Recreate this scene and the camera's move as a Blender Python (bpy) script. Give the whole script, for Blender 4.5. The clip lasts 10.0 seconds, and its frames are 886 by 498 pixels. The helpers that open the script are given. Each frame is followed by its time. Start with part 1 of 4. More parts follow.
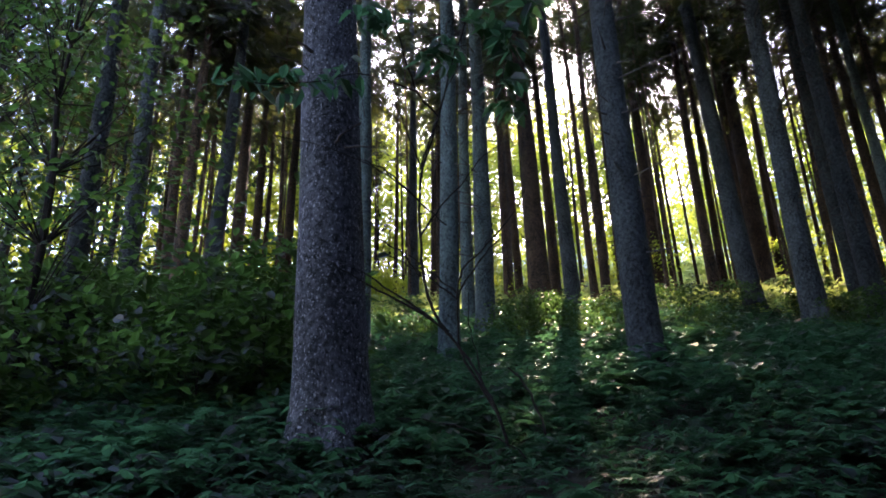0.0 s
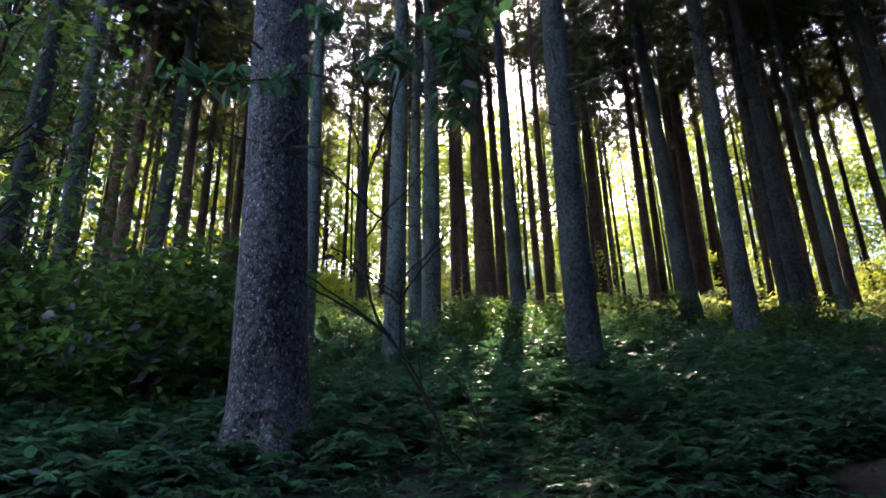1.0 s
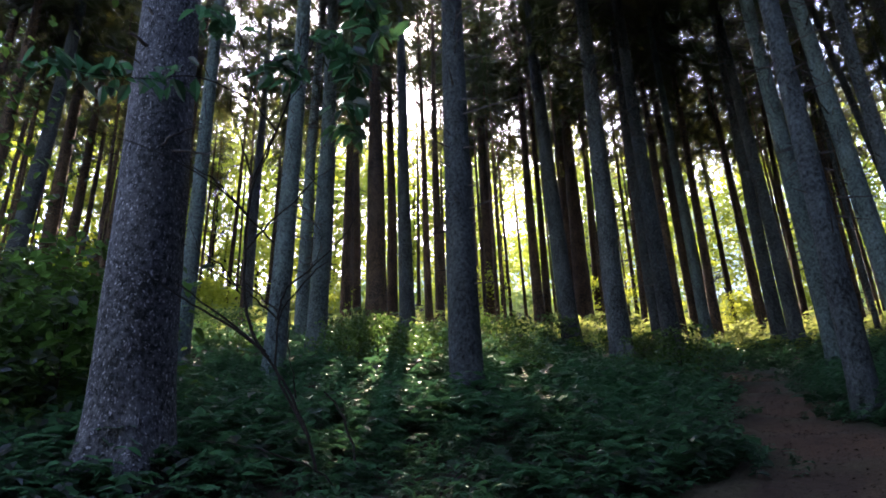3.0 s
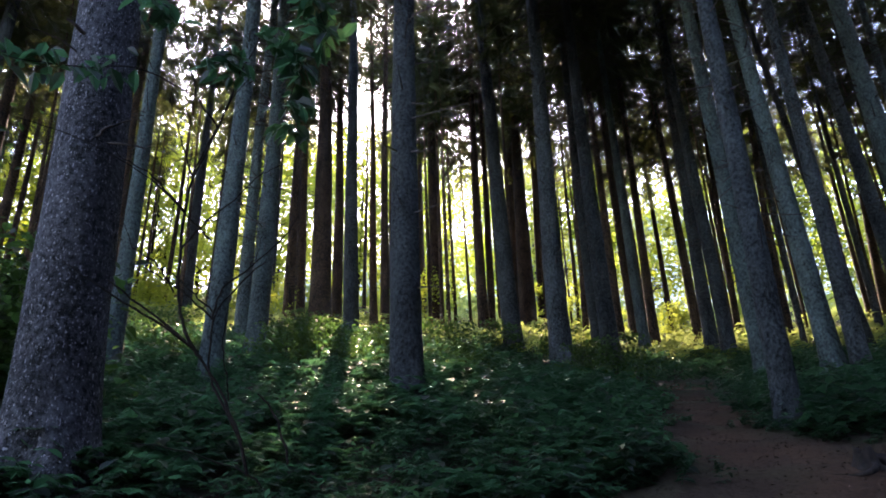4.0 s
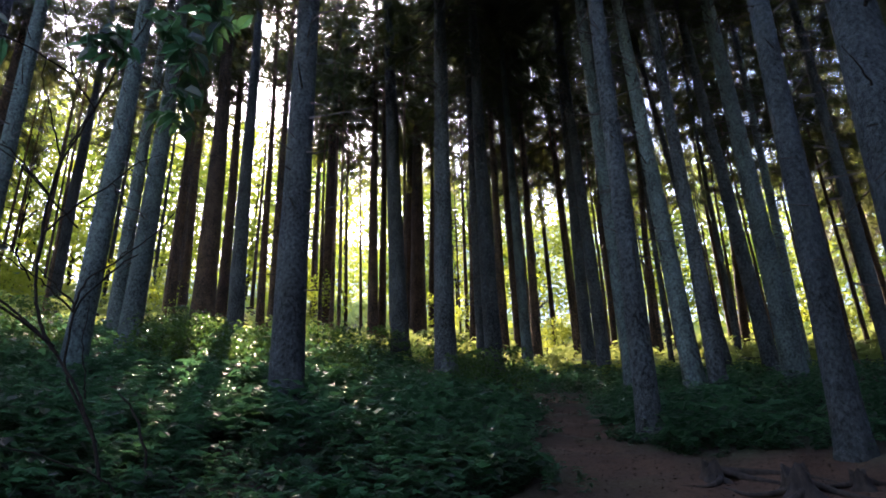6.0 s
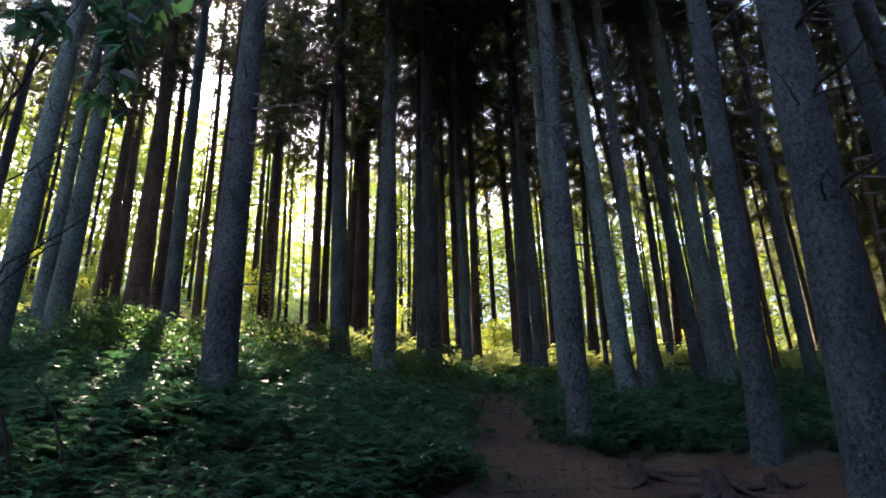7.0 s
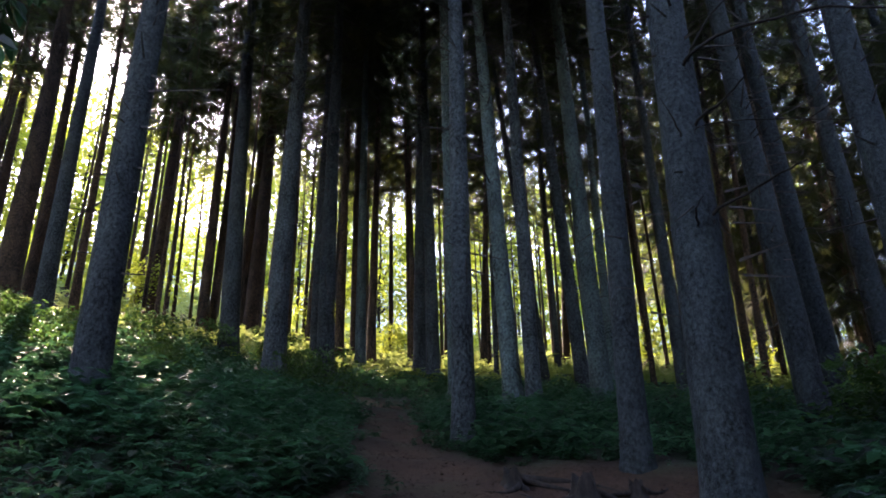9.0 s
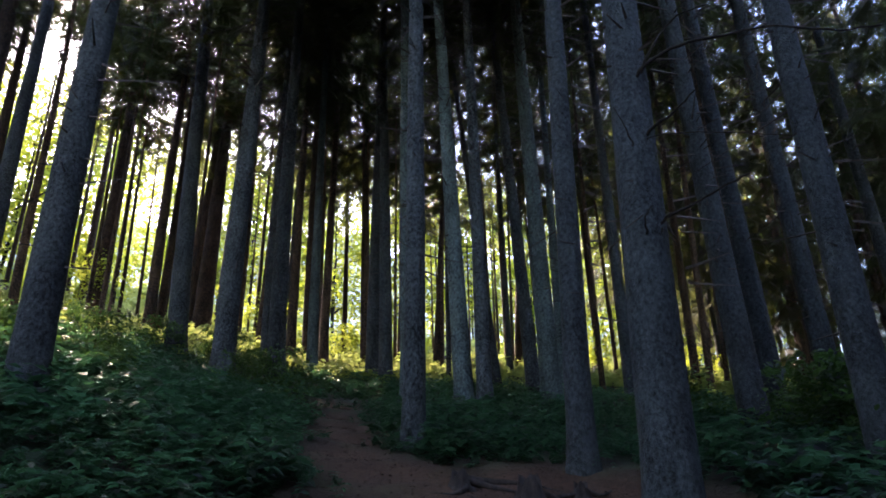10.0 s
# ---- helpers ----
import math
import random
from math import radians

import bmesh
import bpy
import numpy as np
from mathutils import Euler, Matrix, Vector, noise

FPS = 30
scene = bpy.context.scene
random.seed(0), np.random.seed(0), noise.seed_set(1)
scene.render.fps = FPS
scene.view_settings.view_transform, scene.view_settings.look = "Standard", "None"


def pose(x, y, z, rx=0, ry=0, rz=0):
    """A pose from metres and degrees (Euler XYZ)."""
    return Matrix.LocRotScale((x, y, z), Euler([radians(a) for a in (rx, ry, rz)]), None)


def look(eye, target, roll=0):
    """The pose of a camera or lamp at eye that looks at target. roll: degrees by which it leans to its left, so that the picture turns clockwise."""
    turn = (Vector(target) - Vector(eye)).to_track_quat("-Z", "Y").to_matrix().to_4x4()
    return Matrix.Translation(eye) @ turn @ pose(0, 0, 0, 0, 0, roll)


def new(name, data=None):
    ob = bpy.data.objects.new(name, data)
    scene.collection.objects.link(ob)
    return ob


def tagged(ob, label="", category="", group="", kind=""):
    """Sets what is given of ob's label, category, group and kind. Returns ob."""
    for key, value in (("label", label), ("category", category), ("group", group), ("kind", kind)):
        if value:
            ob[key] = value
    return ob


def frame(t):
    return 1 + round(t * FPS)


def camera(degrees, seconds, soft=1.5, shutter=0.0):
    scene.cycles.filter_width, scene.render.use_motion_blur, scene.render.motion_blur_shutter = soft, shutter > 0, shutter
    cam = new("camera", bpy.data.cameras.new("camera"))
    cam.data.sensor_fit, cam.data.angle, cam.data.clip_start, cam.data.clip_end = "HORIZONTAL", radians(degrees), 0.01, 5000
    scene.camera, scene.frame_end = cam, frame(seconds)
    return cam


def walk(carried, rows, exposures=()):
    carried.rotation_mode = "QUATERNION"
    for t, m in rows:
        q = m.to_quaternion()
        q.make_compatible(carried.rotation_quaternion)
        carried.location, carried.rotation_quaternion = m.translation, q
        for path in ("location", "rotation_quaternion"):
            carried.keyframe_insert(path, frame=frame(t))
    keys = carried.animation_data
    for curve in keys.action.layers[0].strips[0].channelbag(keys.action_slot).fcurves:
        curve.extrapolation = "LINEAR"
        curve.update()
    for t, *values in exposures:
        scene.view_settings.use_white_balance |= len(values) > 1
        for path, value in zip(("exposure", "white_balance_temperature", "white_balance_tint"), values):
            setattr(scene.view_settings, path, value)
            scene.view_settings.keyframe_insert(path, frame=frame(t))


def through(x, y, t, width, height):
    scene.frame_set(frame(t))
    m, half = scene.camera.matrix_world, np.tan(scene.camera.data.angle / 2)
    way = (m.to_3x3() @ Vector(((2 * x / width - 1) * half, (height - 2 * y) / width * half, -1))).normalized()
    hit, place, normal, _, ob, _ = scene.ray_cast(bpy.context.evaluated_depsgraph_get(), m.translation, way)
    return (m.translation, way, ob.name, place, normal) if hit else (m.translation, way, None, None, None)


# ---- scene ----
cam = camera(65.88, 10.0, soft=1.75)
PATH = [
    (0.0, pose(-0.000, 0.000, 0.000, 111.52, 1.08, 0.30)),
    (0.5, pose(0.012, -0.005, 0.001, 111.58, 1.03, -1.61)),
    (1.0, pose(0.038, -0.016, 0.005, 111.74, 0.95, -4.27)),
    (1.5, pose(0.058, -0.029, 0.013, 112.04, 1.07, -6.94)),
    (2.0, pose(0.074, -0.041, 0.023, 112.33, 1.27, -9.33)),
    (2.5, pose(0.090, -0.043, 0.028, 112.59, 1.40, -11.41)),
    (4.0, pose(0.152, -0.070, 0.032, 112.94, 1.57, -18.30)),
    (4.5, pose(0.168, -0.084, 0.028, 113.09, 1.56, -20.71)),
    (5.0, pose(0.185, -0.100, 0.023, 113.25, 1.59, -23.18)),
    (5.5, pose(0.201, -0.103, 0.025, 113.33, 1.65, -25.34)),
    (7.0, pose(0.272, -0.136, 0.023, 113.10, 1.47, -32.70)),
    (7.5, pose(0.288, -0.149, 0.024, 113.07, 1.46, -34.98)),
    (8.0, pose(0.300, -0.165, 0.020, 113.12, 1.43, -37.07)),
    (8.5, pose(0.310, -0.183, 0.015, 113.20, 1.38, -39.11)),
    (9.0, pose(0.317, -0.196, 0.005, 113.27, 1.38, -41.58)),
    (9.5, pose(0.321, -0.212, 0.000, 113.34, 1.48, -43.62)),
    (10.0, pose(0.325, -0.218, -0.001, 113.32, 1.49, -45.52)),
]
walk(cam, PATH, exposures=[(0.0, 3.94, 6800, 28), (4.0, 3.98, 6800, 28), (10.0, 4.02, 6800, 28)])

# ---------------------------------------------------------------- light
SUN_AZ, SUN_EL = radians(11.3), radians(40.45)
SUN_DIR = Vector((math.sin(SUN_AZ) * math.cos(SUN_EL), math.cos(SUN_AZ) * math.cos(SUN_EL), math.sin(SUN_EL)))
world = bpy.data.worlds.new("sky")
scene.world = world
world.use_nodes = True
wn = world.node_tree.nodes
sky = wn.new("ShaderNodeTexSky")
sky.sky_type = "NISHITA"
sky.sun_disc = False
sky.sun_elevation, sky.sun_rotation = SUN_EL, SUN_AZ
sky.air_density, sky.dust_density, sky.ozone_density = 1.1, 0.9, 2.5
world.node_tree.links.new(sky.outputs[0], wn["Background"].inputs[0])
wn["Background"].inputs[1].default_value = 0.15
sun_lamp = new("sun_light", bpy.data.lights.new("sun_light", "SUN"))
sun_lamp.data.energy, sun_lamp.data.angle, sun_lamp.data.color = 2.8, radians(0.6), (1.0, 0.84, 0.60)
sun_lamp.matrix_world = look(SUN_DIR * 100, (0, 0, 0))


# ---------------------------------------------------------------- materials
def material(name, rough=0.8, spec=0.3):
    m = bpy.data.materials.new(name)
    m.use_nodes = True
    b = m.node_tree.nodes["Principled BSDF"]
    b.inputs["Roughness"].default_value = rough
    b.inputs["Specular IOR Level"].default_value = spec
    return m, m.node_tree.nodes, m.node_tree.links, b


def ramp(n, l, source, stops):
    r = n.new("ShaderNodeValToRGB")
    while len(r.color_ramp.elements) < len(stops):
        r.color_ramp.elements.new(0.5)
    for e, (p, c) in zip(r.color_ramp.elements, stops):
        e.position, e.color = p, (*c, 1)
    l.new(source, r.inputs[0])
    return r.outputs[0]


def blend(n, l, fac, a, b, how="MIX"):
    m = n.new("ShaderNodeMix")
    m.data_type, m.blend_type = "RGBA", how
    for value, socket in ((fac, m.inputs[0]), (a, m.inputs[6]), (b, m.inputs[7])):
        if isinstance(value, (int, float)):
            socket.default_value = value
        elif isinstance(value, tuple):
            socket.default_value = (*value, 1)
        else:
            l.new(value, socket)
    return m.outputs[2]


def grain(n, l, scale, stretch=(1, 1, 1), detail=5, rough=0.6):
    c = n.new("ShaderNodeTexCoord")
    mp = n.new("ShaderNodeMapping")
    mp.inputs["Scale"].default_value = stretch
    l.new(c.outputs["Object"], mp.inputs[0])
    t = n.new("ShaderNodeTexNoise")
    t.inputs["Scale"].default_value, t.inputs["Detail"].default_value, t.inputs["Roughness"].default_value = scale, detail, rough
    l.new(mp.outputs[0], t.inputs["Vector"])
    return t.outputs[0], mp.outputs[0]


def bark(name, dark, light, lichen, lichen_amount, scale_size=28.0, glints=0.06):
    m, n, l, b = material(name, 0.85, 0.25)
    coarse, _ = grain(n, l, 2.2, (1, 1, 0.5))
    fine, _ = grain(n, l, 45.0, (1, 1, 0.6))
    warp, vec = grain(n, l, 9.0)
    v = n.new("ShaderNodeTexVoronoi")
    v.feature = "DISTANCE_TO_EDGE"
    v.inputs["Scale"].default_value, v.inputs["Randomness"].default_value = scale_size, 1.0
    mp = n.new("ShaderNodeMapping")
    mp.inputs["Scale"].default_value = (1, 1, 0.62)
    co = n.new("ShaderNodeTexCoord")
    add = n.new("ShaderNodeMixRGB")
    add.blend_type = "ADD"
    add.inputs[0].default_value = 0.035
    l.new(co.outputs["Object"], mp.inputs[0])
    wc = n.new("ShaderNodeTexNoise")
    wc.inputs["Scale"].default_value = 14
    l.new(mp.outputs[0], wc.inputs["Vector"])
    l.new(mp.outputs[0], add.inputs[1])
    l.new(wc.outputs["Color"], add.inputs[2])
    l.new(add.outputs[0], v.inputs["Vector"])
    scales = ramp(n, l, v.outputs["Distance"], [(0.0, (0, 0, 0)), (0.09, (0.55,) * 3), (0.3, (1, 1, 1))])
    col = blend(n, l, scales, dark, light)
    col = blend(n, l, ramp(n, l, fine, [(0.3, (0.74,) * 3), (0.7, (1.15,) * 3)]), (0, 0, 0), col, "MULTIPLY")
    speck, _ = grain(n, l, 26.0, (1, 1, 0.8), 6, 0.75)
    both = n.new("ShaderNodeMath")
    both.operation, both.inputs[1].default_value = "MULTIPLY_ADD", 0.45
    l.new(coarse, both.inputs[0])
    l.new(speck, both.inputs[2])
    tint = ramp(n, l, both.outputs[0], [(0.66 - lichen_amount * 0.2, (0, 0, 0)), (0.95 - lichen_amount * 0.12, (1, 1, 1))])
    weak = n.new("ShaderNodeMath")
    weak.operation, weak.inputs[1].default_value = "MULTIPLY", lichen_amount
    l.new(tint, weak.inputs[0])
    col = blend(n, l, weak.outputs[0], col, lichen)
    # sparse light dots painted as skylight glinting off the bark scales
    glint_noise, _ = grain(n, l, 70.0, (1, 1, 0.55), 3, 0.5)
    col = blend(n, l, ramp(n, l, glint_noise, [(0.60, (0, 0, 0)), (0.68, (glints,) * 3)]), col, tuple(min(1.0, c * 1.75) for c in light))
    knots = n.new("ShaderNodeTexVoronoi")
    knots.inputs["Scale"].default_value = 6.5
    flat = n.new("ShaderNodeMapping")
    flat.inputs["Scale"].default_value = (1, 1, 1.7)
    l.new(co.outputs["Object"], flat.inputs[0])
    l.new(flat.outputs[0], knots.inputs["Vector"])
    scar = ramp(n, l, knots.outputs["Distance"], [(0.05, (0.15,) * 3), (0.10, (1, 1, 1))])
    col = blend(n, l, 1.0, col, scar, "MULTIPLY")
    patch, _ = grain(n, l, 7.0, (1, 1, 0.7), 4, 0.6)
    col = blend(n, l, 1.0, col, ramp(n, l, patch, [(0.32, (0.80,) * 3), (0.66, (1.12,) * 3)]), "MULTIPLY")
    info = n.new("ShaderNodeObjectInfo")
    tone = ramp(n, l, info.outputs["Random"], [(0.0, (0.72, 0.70, 0.68)), (1.0, (1.15, 1.12, 1.1))])
    col = blend(n, l, 1.0, col, tone, "MULTIPLY")
    l.new(col, b.inputs["Base Color"])
    height = n.new("ShaderNodeMath")
    height.operation = "ADD"
    l.new(scales, height.inputs[0])
    l.new(fine, height.inputs[1])
    bump = n.new("ShaderNodeBump")
    bump.inputs["Strength"].default_value, bump.inputs["Distance"].default_value = 0.7, 0.011
    l.new(height.outputs[0], bump.inputs["Height"])
    l.new(bump.outputs[0], b.inputs["Normal"])
    return m


def foliage(name, stops, glow, gloss=0.35, through=0.45, rough=0.45, lace=0.0):
    """A leaf skin: reflects as stops say, passes light of the colour glow. lace: the share of gaps between needles."""
    m, n, l, b = material(name, rough, gloss)
    geo = n.new("ShaderNodeNewGeometry")
    shade, _ = grain(n, l, 1.3)
    col = ramp(n, l, geo.outputs["Random Per Island"], stops)
    col = blend(n, l, ramp(n, l, shade, [(0.3, (0.7,) * 3), (0.7, (1.2,) * 3)]), (0, 0, 0), col, "MULTIPLY")
    l.new(col, b.inputs["Base Color"])
    t = n.new("ShaderNodeBsdfTranslucent")
    l.new(blend(n, l, 0.6, col, glow), t.inputs[0])
    mix = n.new("ShaderNodeMixShader")
    mix.inputs[0].default_value = through
    l.new(b.outputs[0], mix.inputs[1])
    l.new(t.outputs[0], mix.inputs[2])
    out = mix.outputs[0]
    if lace:
        holes, _ = grain(n, l, 32.0, (1, 1, 1), 4, 0.6)
        cut = n.new("ShaderNodeMath")
        cut.operation, cut.inputs[1].default_value = "LESS_THAN", lace
        l.new(holes, cut.inputs[0])
        clear, both = n.new("ShaderNodeBsdfTransparent"), n.new("ShaderNodeMixShader")
        l.new(cut.outputs[0], both.inputs[0])
        l.new(out, both.inputs[1])
        l.new(clear.outputs[0], both.inputs[2])
        out = both.outputs[0]
    l.new(out, n["Material Output"].inputs[0])
    return m


BARK_SCALY = bark("spruce_bark_scaly", (0.21, 0.195, 0.215), (0.56, 0.54, 0.61), (0.56, 0.56, 0.61), 0.2, 50.0, 0.25)
BARK_GREY = bark("spruce_bark_grey", (0.106, 0.118, 0.112), (0.150, 0.168, 0.161), (0.17, 0.207, 0.20), 0.35, 44.0)
# bark darkened: the weaker light on the right-hand trunks is in the colour
BARK_SHADED = bark("spruce_bark_shade_tint", (0.030, 0.035, 0.034), (0.046, 0.054, 0.053), (0.078, 0.098, 0.096), 0.5, 40.0)
BARK_PALE = bark("spruce_bark_lichen_skylit", (0.098, 0.106, 0.095), (0.148, 0.164, 0.150), (0.150, 0.21, 0.188), 0.6, 44.0)
# reddish bark, made lighter and more orange for warm sun and bounce light
BARK_RED_WARMED = bark("spruce_bark_red_warm_light", (0.21, 0.10, 0.047), (0.54, 0.30, 0.145), (0.48, 0.30, 0.17), 0.25, 36.0)
DEAD_WOOD, _n, _l, _b = material("dead_twig_wood", 0.9, 0.2)
_c, _v = grain(_n, _l, 30.0, (1, 1, 0.2))
_l.new(ramp(_n, _l, _c, [(0.3, (0.016, 0.013, 0.011)), (0.7, (0.060, 0.048, 0.040))]), _b.inputs["Base Color"])
TWIG, _n, _l, _b = material("living_twig_bark", 0.85, 0.08)
_c, _v = grain(_n, _l, 40.0)
_l.new(ramp(_n, _l, _c, [(0.3, (0.008, 0.007, 0.006)), (0.7, (0.026, 0.021, 0.017))]), _b.inputs["Base Color"])
NEEDLES = foliage("spruce_needles", [(0.0, (0.036, 0.062, 0.040)), (0.7, (0.075, 0.105, 0.060)), (1.0, (0.15, 0.12, 0.07))], (0.16, 0.19, 0.06), 0.22, 0.32, 0.6, 0.49)
LEAF_HERB = foliage("herb_leaf", [(0.0, (0.016, 0.078, 0.060)), (0.6, (0.041, 0.180, 0.134)), (1.0, (0.13, 0.34, 0.24))], (0.12, 0.36, 0.14), 0.25, 0.30, 0.5)
LEAF_SHRUB = foliage("shrub_leaf", [(0.0, (0.018, 0.080, 0.058)), (0.8, (0.038, 0.150, 0.102)), (1.0, (0.11, 0.24, 0.11))], (0.18, 0.38, 0.07), 0.25, 0.30, 0.5)
LEAF_BEECH = foliage("broadleaf_tree_leaf", [(0.0, (0.05, 0.115, 0.028)), (0.7, (0.09, 0.165, 0.04)), (1.0, (0.15, 0.20, 0.06))], (0.52, 0.62, 0.07), 0.12, 0.68, 0.6)
# light grass and sorrel, brightened so that sunlight is in the leaf colour
LEAF_GRASS_SUNLIT = foliage("grass_and_sorrel_sun_tint", [(0.0, (0.09, 0.15, 0.04)), (0.6, (0.14, 0.21, 0.06)), (1.0, (0.24, 0.26, 0.10))], (0.50, 0.62, 0.16), 0.2, 0.52, 0.6)
LITTER = foliage("dry_leaf_litter", [(0.0, (0.06, 0.030, 0.016)), (0.6, (0.13, 0.065, 0.03)), (1.0, (0.22, 0.13, 0.06))], (0.2, 0.1, 0.04), 0.2, 0.15, 0.8)

SOIL, _n, _l, _b = material("forest_floor_soil", 0.95, 0.15)
_fine, _v = grain(_n, _l, 24.0, detail=8, rough=0.7)
_mid, _v = grain(_n, _l, 2.3)
_attr = _n.new("ShaderNodeAttribute")
_attr.attribute_name = "path"
_moss = blend(_n, _l, ramp(_n, _l, _mid, [(0.42, (0, 0, 0)), (0.62, (1, 1, 1))]), (0.026, 0.018, 0.012), (0.022, 0.038, 0.016))
_dirt = ramp(_n, _l, _mid, [(0.3, (0.046, 0.022, 0.012)), (0.7, (0.086, 0.044, 0.024))])
_col = blend(_n, _l, _attr.outputs["Fac"], _moss, _dirt)
_col = blend(_n, _l, 1.0, _col, ramp(_n, _l, _fine, [(0.25, (0.35,) * 3), (0.75, (1.4,) * 3)]), "MULTIPLY")
_l.new(_col, _b.inputs["Base Color"])
_bump = _n.new("ShaderNodeBump")
_bump.inputs["Strength"].default_value, _bump.inputs["Distance"].default_value = 1.0, 0.03
_l.new(_fine, _bump.inputs["Height"])
_l.new(_bump.outputs[0], _b.inputs["Normal"])


# ---------------------------------------------------------------- mesh tools
rng = np.random.default_rng(7)


class Heap:
    """Gathers quads of many pieces for one mesh."""

    def __init__(self):
        self.v, self.q, self.count = [], [], 0

    def add(self, v, q):
        self.v.append(np.asarray(v, float))
        self.q.append(np.asarray(q, int) + self.count)
        self.count += len(v)
        return self

    def arrays(self):
        return np.concatenate(self.v), np.concatenate(self.q)

    def mesh(self, name, mat, smooth=False):
        return mesh_of(name, *self.arrays(), mat, smooth)


def mesh_of(name, v, q, mat, smooth=False):
    me = bpy.data.meshes.new(name)
    v, q = np.asarray(v, np.float32), np.asarray(q, np.int32)
    me.vertices.add(len(v))
    me.vertices.foreach_set("co", v.ravel())
    me.loops.add(q.size)
    me.loops.foreach_set("vertex_index", q.ravel())
    me.polygons.add(len(q))
    me.polygons.foreach_set("loop_start", np.arange(0, q.size, 4, dtype=np.int32))
    me.polygons.foreach_set("use_smooth", np.full(len(q), smooth))
    me.update(calc_edges=True)
    me.validate()
    me.materials.append(mat)
    return me


def part(name, me, parent, label="", at=(0, 0, 0), turn=0.0, size=1.0):
    ob = new(name, me)
    ob.parent = parent
    ob.location, ob.rotation_euler = at, (0, 0, turn)
    ob.scale = (size, size, size) if isinstance(size, (int, float)) else size
    return tagged(ob, label)


def thing(name, at, label, category, group="", kind=""):
    ob = new(name)
    ob.location = at
    ob.empty_display_size = 0.1
    return tagged(ob, label, category, group, kind)


def tube(points, radii, sides=6):
    """A tapered tube of quads along points."""
    p = np.asarray(points, float)
    r = np.broadcast_to(np.asarray(radii, float), (len(p),))
    d = np.gradient(p, axis=0)
    d /= np.linalg.norm(d, axis=1)[:, None] + 1e-9
    ref = np.array([0.31, 0.87, 0.38])
    a = np.cross(d, ref)
    a /= np.linalg.norm(a, axis=1)[:, None] + 1e-9
    b = np.cross(d, a)
    t = np.linspace(0, 2 * np.pi, sides, endpoint=False)
    v = p[:, None] + r[:, None, None] * (np.cos(t)[None, :, None] * a[:, None] + np.sin(t)[None, :, None] * b[:, None])
    i = np.arange(len(p) - 1)[:, None] * sides
    j = np.arange(sides)[None]
    k = (j + 1) % sides
    return v.reshape(-1, 3), np.stack([i + j, i + k, i + sides + k, i + sides + j], 2).reshape(-1, 4)


def bent(start, way, length, droop=0.0, wiggle=0.05, steps=6, gen=None):
    """Points of a branch that sets off along way and sinks by droop."""
    gen = gen or rng
    way = np.asarray(way, float) / np.linalg.norm(way)
    s = np.linspace(0, 1, steps)
    w = np.cumsum(gen.normal(0, wiggle, (steps, 3)), axis=0) * (length / steps)
    w[0] = 0
    pts = np.asarray(start)[None] + way[None] * (s * length)[:, None] + w
    pts[:, 2] -= droop * length * s * s
    return pts


def turns(way, up):
    """Matrices whose second column is way and whose third leans to up."""
    way = way / (np.linalg.norm(way, axis=1)[:, None] + 1e-9)
    x = np.cross(way, up)
    x /= np.linalg.norm(x, axis=1)[:, None] + 1e-9
    return np.stack([x, way, np.cross(x, way)], 2)


def spread(piece, rot, at, size):
    """Copies of one piece, turned, sized and set down, as quads."""
    v, q = piece
    k, n = len(at), len(v)
    out = np.einsum("kij,nj->kni", rot, v) * np.asarray(size).reshape(k, 1, 1) + at[:, None]
    return out.reshape(-1, 3), (q[None] + (np.arange(k) * n)[:, None, None]).reshape(-1, 4)


def leaf(width=0.5, fold=0.12, curl=0.15):
    """A leaf blade one long along y, folded at its midrib."""
    w = width / 2
    v = [(0, 0, 0), (w * 0.85, 0.28, fold * 0.8), (w * 0.8, 0.62, fold * 0.7 - curl * 0.4), (0, 1, -curl),
         (-w * 0.8, 0.62, fold * 0.7 - curl * 0.4), (-w * 0.85, 0.28, fold * 0.8)]
    return np.array(v), np.array([(0, 1, 2, 3), (0, 3, 4, 5)])


def lobed_leaf():
    """A five-pointed blade like a maple's."""
    v = [(0, 0, 0), (0.30, -0.05, 0.02), (0.62, 0.30, -0.06), (0.28, 0.42, 0.05), (0.42, 0.80, -0.06), (0.14, 0.66, 0.05), (0, 1.08, -0.12),
         (-0.14, 0.66, 0.05), (-0.42, 0.80, -0.06), (-0.28, 0.42, 0.05), (-0.62, 0.30, -0.06), (-0.30, -0.05, 0.02), (0, 0.42, 0.0)]
    return np.array(v), np.array([(0, 1, 2, 3), (0, 3, 5, 12), (12, 5, 6, 7), (0, 12, 7, 9), (0, 9, 10, 11), (12, 3, 4, 5), (12, 7, 8, 9)])


BLADE, SLIM, ROUND, LOBED = leaf(0.5), leaf(0.34, 0.08, 0.25), leaf(0.72, 0.10, 0.12), lobed_leaf()
SIMPLE = (np.array([(0, 0, 0), (0.27, 0.45, 0.05), (0, 1, -0.1), (-0.27, 0.45, 0.05)]), np.array([(0, 1, 2, 3)]))
ROUND_SIMPLE = (np.array([(0, 0, 0), (0.36, 0.5, 0.06), (0, 1, -0.1), (-0.36, 0.5, 0.06)]), np.array([(0, 1, 2, 3)]))
SPRAY = (np.array([(-0.5, 0, 0), (0.5, 0, 0), (0.36, 1, -0.06), (-0.36, 1, -0.06)]) * (1, 1, 1), np.array([(0, 1, 2, 3)]))


